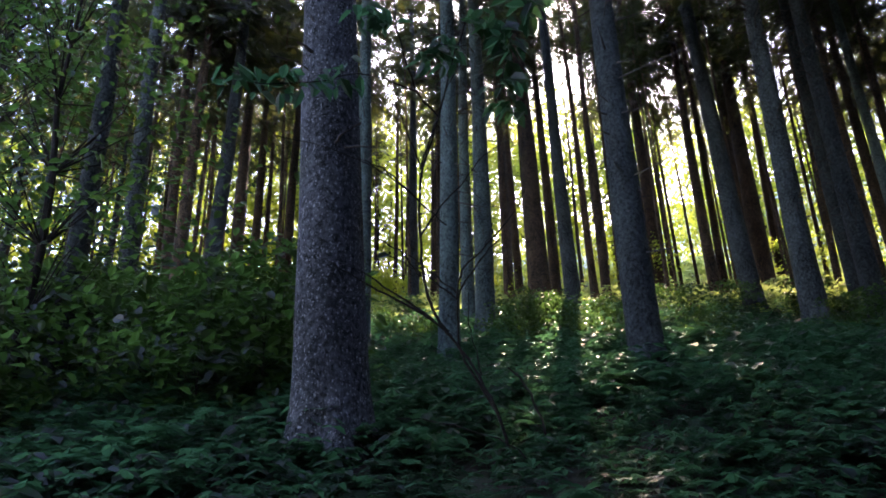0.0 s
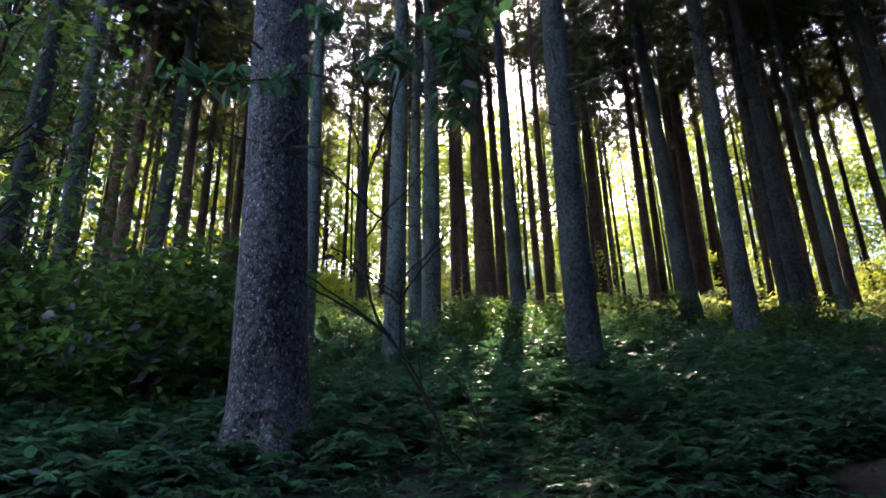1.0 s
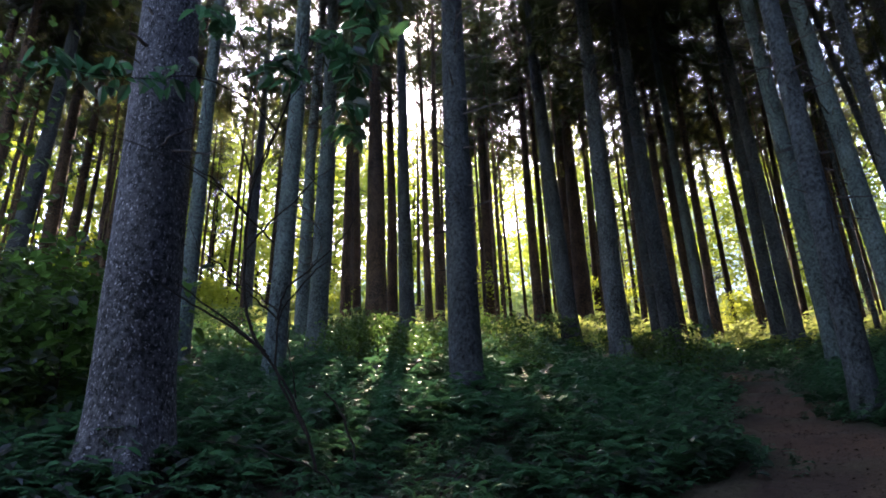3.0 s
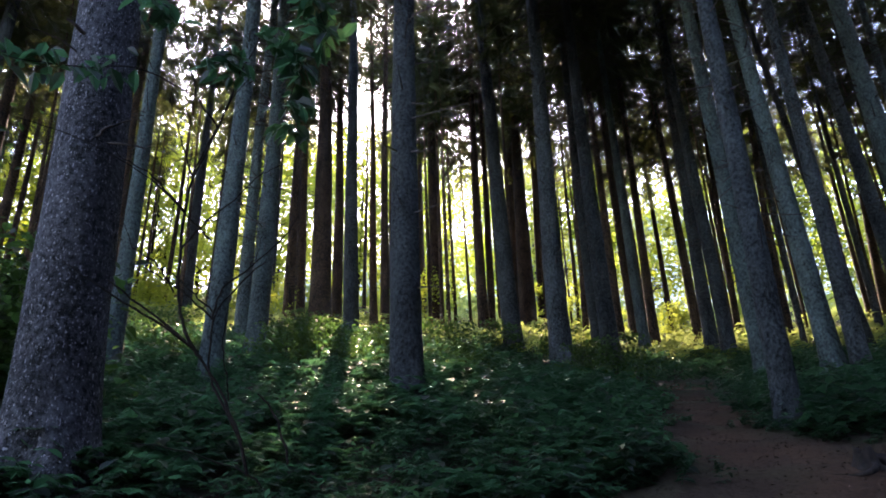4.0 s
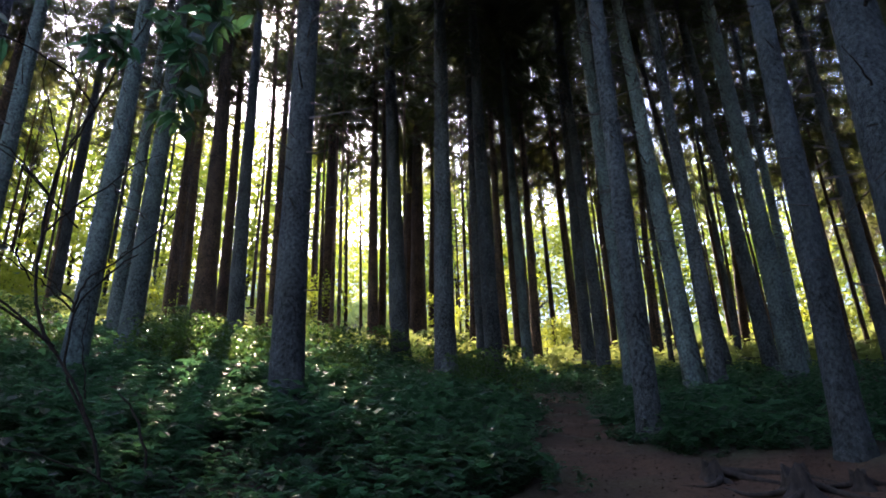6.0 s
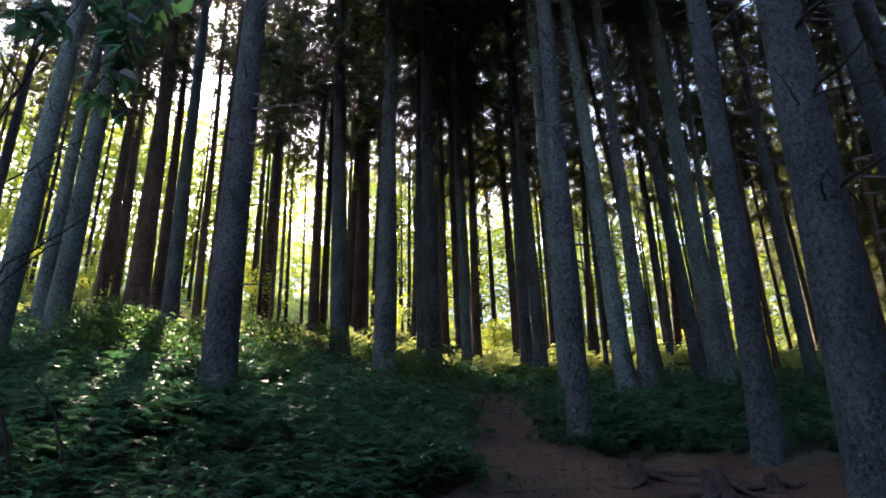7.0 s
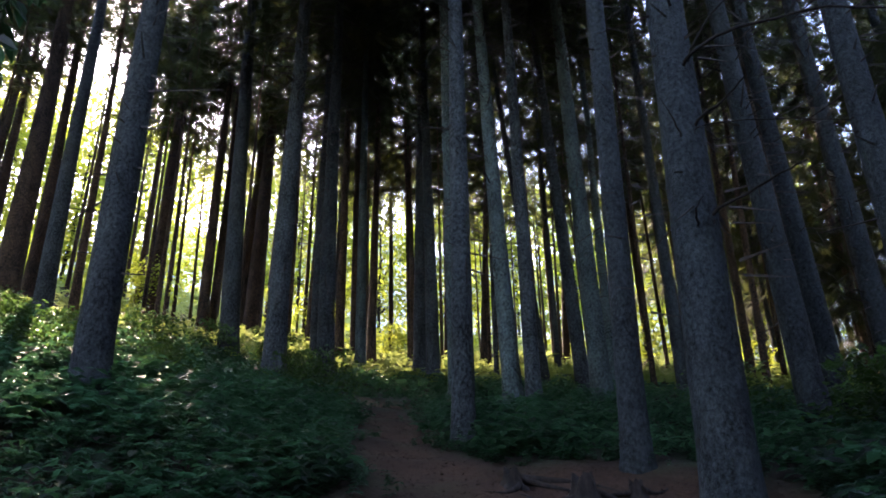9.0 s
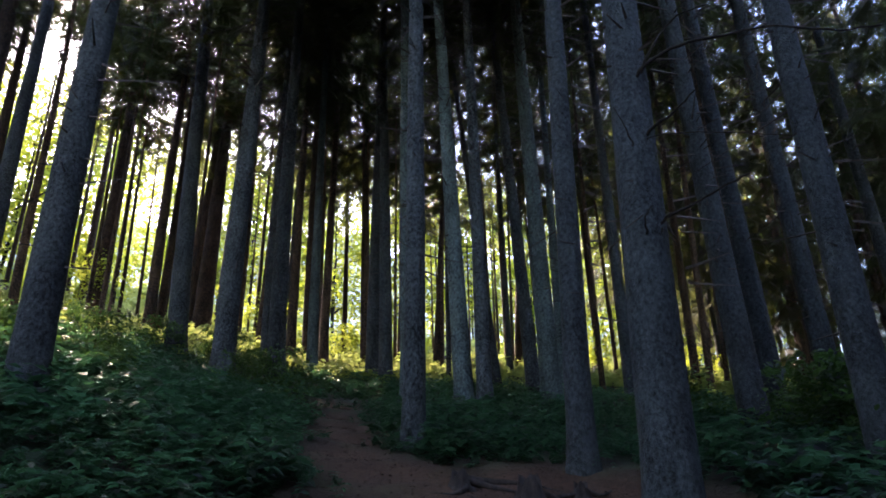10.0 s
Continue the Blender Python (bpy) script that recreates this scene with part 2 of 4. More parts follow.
# ---------------------------------------------------------------- ground
PATH_NODES = ((4.45, 3.25, 1.3), (3.3, 2.2, 1.6), (2.0, 0.5, 1.6), (4.35, 4.55, 0.72), (4.85, 5.45, 0.5), (5.35, 6.25, 0.46), (5.85, 7.0, 0.42), (6.35, 7.75, 0.38), (7.0, 8.6, 0.3), (5.45, 3.6, 0.55), (5.6, 2.6, 0.7))


def ground_z(x, y):
    """Height of the hillside: it climbs ahead, with a bank to the right, and levels far off."""
    x, y = np.asarray(x, float), np.asarray(y, float)
    yy = np.where(y < -2, -2 - 2.5 * (1 - np.exp((y + 2) / 2.5)), y)
    yy = np.where(yy > 60, 60 + 30 * (1 - np.exp(-(yy - 60) / 30)), yy)
    xx = np.clip(x, -60, 80)
    v = xx * 0.9 - yy * 0.75
    v = 0.5 * (v + np.sqrt(v * v + 4)) - 0.25
    fall = np.clip((y + 3) / 3, 0, 1)
    return -1.35 + 0.355 * yy + 0.03 * xx + 0.2 * v / (1 + v / 40) * fall


def bumps(x, y):
    x, y = np.asarray(x, float), np.asarray(y, float)
    return 0.035 * np.sin(1.9 * x + 0.7 * y) * np.sin(1.3 * y - 0.6 * x + 1) + 0.018 * np.sin(5.1 * x + 2) * np.sin(4.3 * y + 0.4)


def path_mask(x, y):
    x, y = np.asarray(x, float), np.asarray(y, float)
    wob = 0.16 * np.sin(3.1 * x + 1.3 * y) + 0.10 * np.sin(6.7 * y - 2.2 * x)
    m = np.zeros(np.broadcast(x, y).shape)
    for px, py, w in PATH_NODES:
        m = np.maximum(m, np.clip(1.5 - np.hypot(x - px, y - py) / w + wob, 0, 1))
    return m


def verge(x, y):
    """How near the path lies, from 1 on it down to 0 about a metre off."""
    m = np.zeros(np.broadcast(x, y).shape)
    for px, py, w in PATH_NODES:
        m = np.maximum(m, (w + 0.45 - np.hypot(x - px, y - py)) / 0.45)
    return np.clip(m, 0, 1)


def floor_z(x, y):
    return ground_z(x, y) + bumps(x, y) - 0.05 * path_mask(x, y)


def axis(fine_from, fine_to, step):
    a = np.arange(fine_from, fine_to + step / 2, step)
    out = fine_to + np.cumsum(np.geomspace(step, 260, 26))
    low = fine_from - np.cumsum(np.geomspace(step, 260, 26))
    return np.concatenate([low[::-1], a, out])


gx, gy = axis(-14, 20, 0.16), axis(-3, 24, 0.16)
GX, GY = np.meshgrid(gx, gy)
gv = np.stack([GX, GY, floor_z(GX, GY)], 2).reshape(-1, 3)
gi = (np.arange(len(gy) - 1)[:, None] * len(gx) + np.arange(len(gx) - 1)[None]).ravel()
ground_mesh = mesh_of("ground", gv, np.stack([gi, gi + 1, gi + len(gx) + 1, gi + len(gx)], 1), SOIL, True)
attr = ground_mesh.attributes.new("path", "FLOAT", "POINT")
attr.data.foreach_set("value", path_mask(gv[:, 0], gv[:, 1]).astype(np.float32))
tagged(new("ground", ground_mesh), "sloping dark forest floor of humus with a bare earth footpath", "ground", kind="structure")


# ---------------------------------------------------------------- spruces
def trunk_mesh(dia, height, lean, seed, sides=22, rings=26, foot=0.55):
    g = np.random.default_rng(seed)
    h = np.concatenate([[-0.35, -0.1, 0.0, 0.08, 0.18, 0.32, 0.5, 0.75, 1.05, 1.4], np.linspace(1.9, height, rings)])
    t = np.linspace(0, 2 * np.pi, sides, endpoint=False)
    r = dia / 2 * (1.06 - 0.035 * h) * np.clip((height - h) / height + 0.04, 0, 1) ** 0.25
    flare = foot * 0.24 * np.exp(-np.maximum(h, 0) / 0.35)
    lobes, turn = g.integers(4, 7), g.uniform(0, 6)
    root = (0.5 + 0.5 * np.cos(lobes * t[None] + turn + 0.6 * np.sin(t)[None])) * foot * 0.36 * np.exp(-np.maximum(h, 0) / 0.16)[:, None]
    lump = 0.018 * np.sin(3 * t[None] + h[:, None] * 1.7 + turn) + 0.012 * np.sin(5 * t[None] - h[:, None] * 3.1) + g.normal(0, 0.008, (len(h), sides))
    rr = r[:, None] * (1 + flare[:, None] + root + lump)
    sway = 0.025 * np.sin(h * 0.5 + turn)
    v = np.stack([rr * np.cos(t) + (lean[0] * h + sway)[:, None], rr * np.sin(t) + (lean[1] * h + sway * 0.6)[:, None], np.broadcast_to(h[:, None], rr.shape)], 2)
    i, j = np.arange(len(h) - 1)[:, None] * sides, np.arange(sides)[None]
    k = (j + 1) % sides
    return v.reshape(-1, 3), np.stack([i + j, i + k, i + sides + k, i + sides + j], 2).reshape(-1, 4)


def crown_mesh(seed, height=14.0, reach=2.5, step=0.9, inner=4.0, outer=8.0, coarse=1.0, with_boughs=True, wide=0.25):
    """Boughs of a spruce in whorls: broad dark fans near the stem, thin hanging sprays of needles further out."""
    g = np.random.default_rng(seed)
    wood, heap = Heap(), Heap()
    fan, slim = (SPRAY[0] * (wide, 1, 1), SPRAY[1]), (SPRAY[0] * (0.26, 1, 1), SPRAY[1])
    for z in np.arange(0, height, step):
        f = 1 - z / height
        for a in np.linspace(0, 2 * np.pi, 6, endpoint=False) + g.uniform(0, 6):
            if g.random() > 0.82 + 0.2 * (z > 2):
                continue
            a += g.normal(0, 0.2)
            length = reach * (0.12 + 0.88 * f ** 0.8) * g.uniform(0.65, 1.2)
            line = bent((0, 0, z + g.uniform(-0.4, 0.4) * step), (np.cos(a), np.sin(a), 0.12 - 0.35 * f), length, 0.25, 0.10, 4, g)
            if with_boughs:
                wood.add(*tube(line, np.linspace(0.022, 0.005, 4), 3))
            for piece, n, lo, hi, sizes in ((fan, int(2 + length * inner), 0.05, 0.8, (0.35, 0.75)), (slim, int(2 + length * outer), 0.25, 1.0, (0.2, 0.55))):
                s = g.uniform(lo, hi, n)
                i = np.clip((s * 3).astype(int), 0, 2)
                p = line[i] + (line[i + 1] - line[i]) * (s * 3 - i)[:, None]
                side = np.array([-np.sin(a), np.cos(a), 0]) * g.choice([-1, 1], n)[:, None]
                fwd = np.array([np.cos(a), np.sin(a), 0])
                way = side * g.uniform(0.4, 1, (n, 1)) + fwd * g.uniform(0.2, 0.8, (n, 1)) + np.array([0, 0, -1]) * g.uniform(0.1, 1.2, (n, 1))
                up = np.array([0, 0, 1]) + g.normal(0, 0.6, (n, 3))
                heap.add(*spread(piece, turns(way, up), p, coarse * g.uniform(*sizes, n) * (0.65 + 0.35 * f)))
    return mesh_of("needle_crown", *heap.arrays(), NEEDLES), (wood.mesh("crown_boughs", DEAD_WOOD) if with_boughs else None)


def snag_mesh(seed, low, high, count, reach):
    """Bare dead side twigs below the crown."""
    g = np.random.default_rng(seed)
    heap = Heap()
    for _ in range(count):
        a, z = g.uniform(0, 2 * np.pi), low + (high - low) * g.random() ** 0.6
        ln = reach * g.uniform(0.25, 1) * (0.45 + 0.55 * (z - low) / (high - low))
        line = bent((0, 0, z), (np.cos(a), np.sin(a), g.normal(-0.12, 0.2)), ln, 0.2, 0.12, 4, g)
        heap.add(*tube(line, np.linspace(0.011, 0.004, 4), 3))
        if ln > 0.8:
            for _ in range(2):
                b = a + g.normal(0, 0.8)
                heap.add(*tube(bent(line[g.integers(1, 3)], (np.cos(b), np.sin(b), -0.3), ln * 0.4, 0.2, 0.15, 3, g), np.linspace(0.004, 0.002, 3), 3))
    return heap.mesh("dead_twigs", DEAD_WOOD)


def stub_mesh(seed, low, high, count, radius):
    """Short dead stubs and thin twigs all the way up a trunk, longer towards the crown."""
    g = np.random.default_rng(seed)
    heap = Heap()
    for _ in range(count):
        a, z = g.uniform(0, 2 * np.pi), low + (high - low) * g.random() ** 0.75
        ln = min(1.0, 0.10 + g.exponential(0.18) * (0.5 + 1.3 * (z - low) / (high - low)))
        way = np.array([np.cos(a), np.sin(a), g.normal(-0.05, 0.28)])
        root = np.array([np.cos(a), np.sin(a), 0]) * radius * 0.7 + (0, 0, z)
        tip = root + way * (ln + radius * 0.3)
        tip[2] -= 0.15 * ln
        heap.add(*tube(np.stack([root, tip]), (g.uniform(0.009, 0.017), 0.004), 3))
    return heap.mesh("twig_stub_fringe", DEAD_WOOD)


CROWNS = {"fine": [crown_mesh(s, 15.0, 2.9, 0.8, 3.6, 6.5, 1.15, True, 0.34) for s in range(3)],
          "middle": [crown_mesh(30 + s, 15.5, 2.9, 0.85, 3.0, 5.0, 1.15, False, 0.40) for s in range(4)],
          "far": [crown_mesh(35 + s, 15.5, 2.9, 1.05, 2.2, 2.0, 1.35, False, 0.46) for s in range(3)],
          "rear": [crown_mesh(70 + s, 15, 2.8, 1.4, 3.0, 0.3, 2.6, False, 0.75) for s in range(2)],
          "coarse": [crown_mesh(60 + s, 15, 2.8, 1.1, 3.4, 0.5, 2.2, False, 0.6) for s in range(2)]}
SNAGS = [snag_mesh(20 + s, 3.5, 13.0, 60, 1.5) for s in range(3)] + [snag_mesh(24 + s, 4.0, 13.0, 16, 1.6) for s in range(3)]
STUBS = [stub_mesh(170 + s, 1.3, 13.0, 210, 0.15) for s in range(4)] + [stub_mesh(180 + s, 1.5, 13.0, 110, 0.11) for s in range(4)]
SPRUCE_AT = []
LABELS = {"grey": "tall grey-barked spruce trunk rising from leafy undergrowth", "pale": "tall spruce with pale bark for bluish lichen and painted-in skylight",
          "dark": "tall spruce beside the path, shade put into its dark bark colour",
          "red": "slender reddish-brown spruce, warm light put into its bark, with dead twigs under its crown"}


def spruce(x, y, dia, lean_x=0.0, lean_y=0.0, skin="grey", crown=11.4, snags=True, label="", detail="", sides=20, foot=0.55, tall=1.0):
    k = len(SPRUCE_AT)
    g = np.random.default_rng(100 + k)
    SPRUCE_AT.append((x, y))
    height = crown + 13 * tall + g.uniform(-1, 1) * tall
    ob = thing("spruce_tree", (x, y, float(floor_z(x, y))), label or LABELS[skin], "tree", "spruces of the stand")
    mat = {"scaly": BARK_SCALY, "dark": BARK_SHADED, "grey": BARK_GREY, "pale": BARK_PALE, "red": BARK_RED_WARMED}[skin]
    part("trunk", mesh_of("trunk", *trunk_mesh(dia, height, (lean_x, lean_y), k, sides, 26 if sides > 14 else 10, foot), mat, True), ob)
    detail = detail or ("coarse" if math.hypot(x, y) < 10.5 else "fine")
    crown += 1.5 * (detail == "coarse" and y > 0)
    needles, boughs = CROWNS[detail][g.integers(0, len(CROWNS[detail]))]
    c = part("crown", needles, ob, "", (lean_x * crown, lean_y * crown, crown + g.uniform(-1.8, 1.2) * tall), g.uniform(0, 6), (g.uniform(0.9, 1.1),) * 2 + (g.uniform(0.9, 1.1) * tall,))
    tagged(c, kind="stuff")
    if boughs:
        tagged(part("bough_framework", boughs, c), kind="stuff")
    if snags:
        tagged(part("dead_twig_fringe", SNAGS[g.integers(0, 3) + (3 if detail in ("far", "middle") else 0)], ob, "", (lean_x * 6, lean_y * 6, g.uniform(-0.5, 0.5)), g.uniform(0, 6), (1, 1, crown / 12)), kind="stuff")
    if detail != "rear" and dia < 0.45:
        few = detail in ("far", "middle")
        tagged(part("twig_stub_fringe", STUBS[g.integers(0, 4) + (4 if few else 0)], ob, "", (lean_x * 6, lean_y * 6, 0), g.uniform(0, 6), (max(0.7, dia / 0.3), max(0.7, dia / 0.3), crown / 12)), kind="stuff")
    return ob


BIG = spruce(-0.84, 5.02, 0.52, -0.032, -0.006, "scaly", label="thick grey-lilac spruce trunk with scaly bark and broken stubs", snags=False, foot=1.0, sides=36)
spruce(-4.71, 8.25, 0.28, -0.013, -0.007, "grey")
spruce(-5.70, 11.69, 0.35, -0.022, -0.011, "grey")
spruce(-7.90, 18.37, 0.34, -0.014, -0.006, "red")
spruce(-7.22, 17.58, 0.36, -0.003, -0.001, "red")
spruce(-6.49, 17.86, 0.47, 0.025, 0.009, "grey")
spruce(-7.03, 21.90, 0.46, -0.010, -0.003, "red")
spruce(-7.65, 25.89, 0.40, 0.001, 0.000, "red")
spruce(-9.17, 32.74, 0.28, 0.008, 0.002, "red")
spruce(-5.94, 24.28, 0.40, 0.016, 0.004, "red")
spruce(-1.35, 10.92, 0.26, -0.004, -0.000, "pale")
spruce(-1.23, 27.97, 0.48, -0.003, -0.000, "grey")
spruce(-0.33, 30.00, 0.44, 0.030, 0.000, "red")
# pale skin on these trunks stands in for skylight from the left
spruce(0.11, 9.83, 0.30, 0.007, -0.000, "pale", snags=False)
spruce(0.62, 16.24, 0.32, 0.012, -0.000, "pale")
spruce(0.90, 13.47, 0.39, -0.002, 0.000, "pale")
spruce(2.95, 28.57, 0.36, -0.002, 0.000, "red")
spruce(3.64, 30.89, 0.40, -0.015, 0.002, "red")
spruce(3.58, 23.66, 0.77, -0.020, 0.003, "red")
spruce(4.47, 25.54, 0.43, -0.014, 0.002, "red", crown=16.5)
spruce(3.88, 19.40, 0.46, -0.018, 0.003, "grey", crown=15.5)
spruce(5.77, 24.67, 0.30, -0.019, 0.004, "red", crown=14.8)
spruce(5.83, 23.30, 0.33, -0.001, 0.000, "red", crown=17.5)
spruce(2.40, 7.91, 0.39, -0.006, 0.002, "grey", snags=False)
spruce(11.65, 37.37, 0.43, -0.009, 0.003, "red")
spruce(9.47, 28.22, 0.62, -0.003, 0.001, "red")
spruce(10.86, 29.55, 0.16, -0.011, 0.004, "red")
spruce(9.26, 22.20, 0.39, 0.001, -0.000, "red")
spruce(9.79, 22.56, 0.29, 0.003, -0.001, "red")
spruce(7.08, 14.93, 0.45, -0.030, 0.014, "grey")
spruce(13.51, 28.27, 0.47, 0.017, -0.008, "red")
spruce(13.59, 27.33, 0.78, 0.012, -0.006, "red")
spruce(15.90, 30.21, 0.51, 0.017, -0.009, "red")
spruce(6.54, 11.61, 0.42, 0.010, -0.005, "grey")
spruce(11.80, 19.36, 0.21, 0.024, -0.014, "red")
spruce(9.61, 15.14, 0.37, -0.002, 0.001, "grey")
spruce(8.14, 12.36, 0.37, -0.003, 0.002, "grey")
spruce(11.83, 17.46, 0.30, -0.000, 0.000, "red")
spruce(14.46, 20.53, 0.31, -0.005, 0.004, "red")
spruce(11.29, 15.53, 0.29, -0.005, 0.004, "pale")
spruce(12.82, 17.12, 0.29, 0.008, -0.006, "red")
spruce(17.56, 20.84, 0.37, -0.012, 0.010, "red")
spruce(11.55, 13.24, 0.33, 0.012, -0.010, "grey")
spruce(11.12, 12.19, 0.32, -0.009, 0.008, "grey")
spruce(17.77, 19.03, 0.24, 0.023, -0.021, "red")
spruce(8.73, 8.79, 0.32, -0.003, 0.003, "pale", snags=False)
spruce(5.59, 5.37, 0.25, 0.011, -0.011, "grey", snags=False)
spruce(17.45, 16.70, 0.25, 0.039, -0.041, "red")
spruce(13.01, 11.88, 0.12, 0.009, -0.009, "grey")
spruce(9.14, 7.83, 0.32, -0.019, 0.021, "pale")
spruce(9.26, 7.46, 0.26, 0.002, -0.002, "grey")
spruce(12.51, 9.84, 0.19, -0.054, 0.064, "grey")
spruce(23.21, 17.50, 0.33, 0.044, -0.059, "red")
spruce(12.06, 8.48, 0.30, -0.022, 0.029, "grey")
spruce(10.88, 7.22, 0.37, -0.003, 0.004, "pale")
spruce(14.00, 9.08, 0.22, 0.013, -0.019, "pale")
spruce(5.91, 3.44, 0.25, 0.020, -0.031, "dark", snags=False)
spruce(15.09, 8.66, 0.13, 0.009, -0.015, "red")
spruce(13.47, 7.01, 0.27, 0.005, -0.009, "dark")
NEAR = spruce(5.60, 2.45, 0.42, 0.018, -0.037, "dark", label="thick spruce trunk with shade put into its dark colour and bare dead branches", snags=False, sides=32, foot=0.2)
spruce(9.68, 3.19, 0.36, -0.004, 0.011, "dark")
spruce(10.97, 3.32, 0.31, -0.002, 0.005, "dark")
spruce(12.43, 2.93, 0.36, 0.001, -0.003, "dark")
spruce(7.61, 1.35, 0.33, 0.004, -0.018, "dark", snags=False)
spruce(18.72, 7.88, 0.23, 0.010, -0.024, "red")
spruce(18.04, 7.22, 0.19, 0.018, -0.044, "red")
spruce(20.52, 7.75, 0.15, 0.016, -0.042, "red")

# the rest of the stand, deeper in the wood and round to the right behind the path
fill = np.random.default_rng(11)


def fill_stand(tries, az_from, az_to, near, far, gap, chance, crown_low, crown_high, detail, snags, thin=0.2, thick=0.36):
    for _ in range(tries):
        az, r = fill.uniform(az_from, az_to), fill.uniform(near, far)
        x, y = r * math.sin(radians(az)), r * math.cos(radians(az))
        if (8.9 < az < 13.7 and r > 27) or (17 < az < 33 and r > 37.5) or fill.random() > chance or min((x - a) ** 2 + (y - b) ** 2 for a, b in SPRUCE_AT) < gap ** 2:
            continue
        spruce(x, y, fill.uniform(thin, thick), fill.normal(0, 0.006), fill.normal(0, 0.006), fill.choice(["grey", "red", "red"]),
               fill.uniform(crown_low, crown_high), snags, "", "far" if detail == "middle" and r > 23 else detail, 12)


# spruces added to narrow the gap that the sun comes through
for x, y, d in ((4.0, 29.8, 0.18), (8.0, 29.2, 0.18), (4.8, 33.0, 0.25), (9.2, 33.2, 0.25)):
    spruce(x, y, d, 0.0, 0.0, "red", 19.5 if x == 4.8 else 14.0, True, "", "middle", 12)
# a lower row at the wood's edge, under the sun, added for foreground shade
for x, y in ((2.4, 40.3), (4.2, 39.1), (5.9, 40.2), (8.6, 39.9), (10.0, 38.9), (11.6, 40.0), (13.2, 38.8)):
    spruce(x, y, 0.24, 0.0, 0.0, "red", 17.4, True, "", "middle", 12, tall=0.24)
# unseen spruces beside and behind the camera, added to block skylight
for x, y in ((3.2, -4.2), (-5.2, 0.0), (-6.6, -1.0), (-5.0, -2.0)):
    spruce(x, y, 0.34, 0.0, 0.0, "grey", 7.0 if x > 0 else 0.8, False, "unseen grey-barked spruce added to block skylight", "middle", 12)
fill_stand(90, -58, -26, 15, 42, 2.8, 1.0, 8.0, 11.0, "middle", True)
fill_stand(100, -30, -8, 18, 42, 2.9, 1.0, 9.0, 12.0, "middle", True)
fill_stand(120, -8, 32, 28, 39, 2.4, 1.0, 9.5, 12.5, "middle", True, 0.16, 0.3)
fill_stand(120, 32, 60, 24, 36, 2.4, 1.0, 8.5, 11.3, "middle", True, 0.16, 0.3)
fill_stand(36, 48, 64, 17, 27, 2.4, 1.0, 7.5, 9.5, "middle", True, 0.12, 0.2)
fill_stand(330, 60, 108, 14, 52, 2.7, 1.0, 5.0, 10.0, "middle", True)
fill_stand(110, 64, 108, 22, 52, 2.0, 1.0, 1.5, 6.0, "middle", True)
fill_stand(40, 69, 84, 17, 38, 1.9, 1.0, 0.8, 3.0, "middle", True)
# trees out of view, far left and behind, added to shut off skylight
fill_stand(20, -64, -57, 13, 26, 2.8, 1.0, 5.0, 8.0, "middle", False)
fill_stand(34, 140, 240, 7.0, 10.0, 2.4, 1.0, 6.0, 9.0, "rear", False, 0.3, 0.4)
fill_stand(60, 106, 130, 11, 19, 2.4, 1.0, 2.5, 7.0, "rear", False, 0.3, 0.4)
fill_stand(130, 132, 246, 8.5, 17, 2.5, 1.0, 0.5, 4.0, "rear", False, 0.3, 0.4)


def slender_poles(tries, az_from, az_to, near, far, gap, label):
    """Thin suppressed stems between the grown spruces, with stubs and a few sprays at the top."""
    g = np.random.default_rng(tries)
    wood, tops, placed = Heap(), Heap(), list(SPRUCE_AT)
    for _ in range(tries):
        az, r = radians(g.uniform(az_from, az_to)), g.uniform(near, far)
        x, y = r * math.sin(az), r * math.cos(az)
        if min((x - a) ** 2 + (y - b) ** 2 for a, b in placed) < gap ** 2:
            continue
        placed.append((x, y))
        z, tall, rad = float(floor_z(x, y)), g.uniform(11, 17), g.uniform(0.045, 0.085)
        lean = g.normal(0, 0.012, 2)
        h = np.array([-0.2, 0.3, 3, 7, 11, tall])
        wood.add(*tube(np.stack([x + lean[0] * h, y + lean[1] * h, z + h], 1), rad * (1.1 - 0.9 * h / tall), 6))
        for _ in range(26):
            a, k = g.uniform(0, 2 * np.pi), 1.5 + (tall - 2) * g.random() ** 0.8
            p = np.array([x + lean[0] * k, y + lean[1] * k, z + k])
            wood.add(*tube(np.stack([p, p + np.array([np.cos(a), np.sin(a), g.normal(-0.1, 0.25)]) * (0.12 + g.exponential(0.22))]), (0.009, 0.003), 3))
        n = 40
        k, a = tall * (0.62 + 0.38 * g.random(n)), g.uniform(0, 2 * np.pi, n)
        way = np.stack([np.cos(a), np.sin(a), g.normal(-0.3, 0.2, n)], 1)
        tops.add(*spread((SPRAY[0] * (0.34, 1, 1), SPRAY[1]), turns(way, np.array([0, 0, 1.0]) + g.normal(0, 0.5, (n, 3))), np.stack([x + lean[0] * k, y + lean[1] * k, z + k], 1), g.uniform(0.4, 1.1, n)))
    ob = thing("slender_spruce_thicket", (0, 0, 0), label, "trees", kind="stuff")
    tagged(part("slender_stem_mass", wood.mesh("slender_stem_mass", BARK_RED_WARMED), ob), kind="stuff")
    tagged(part("top_foliage", tops.mesh("top_foliage", NEEDLES), ob), kind="stuff")


slender_poles(170, -45, 8, 21, 42, 1.5, "thin reddish stems of suppressed spruces among the grown trees")
slender_poles(190, 15, 62, 22, 37, 1.3, "thin reddish spruce stems standing in the sunlight")


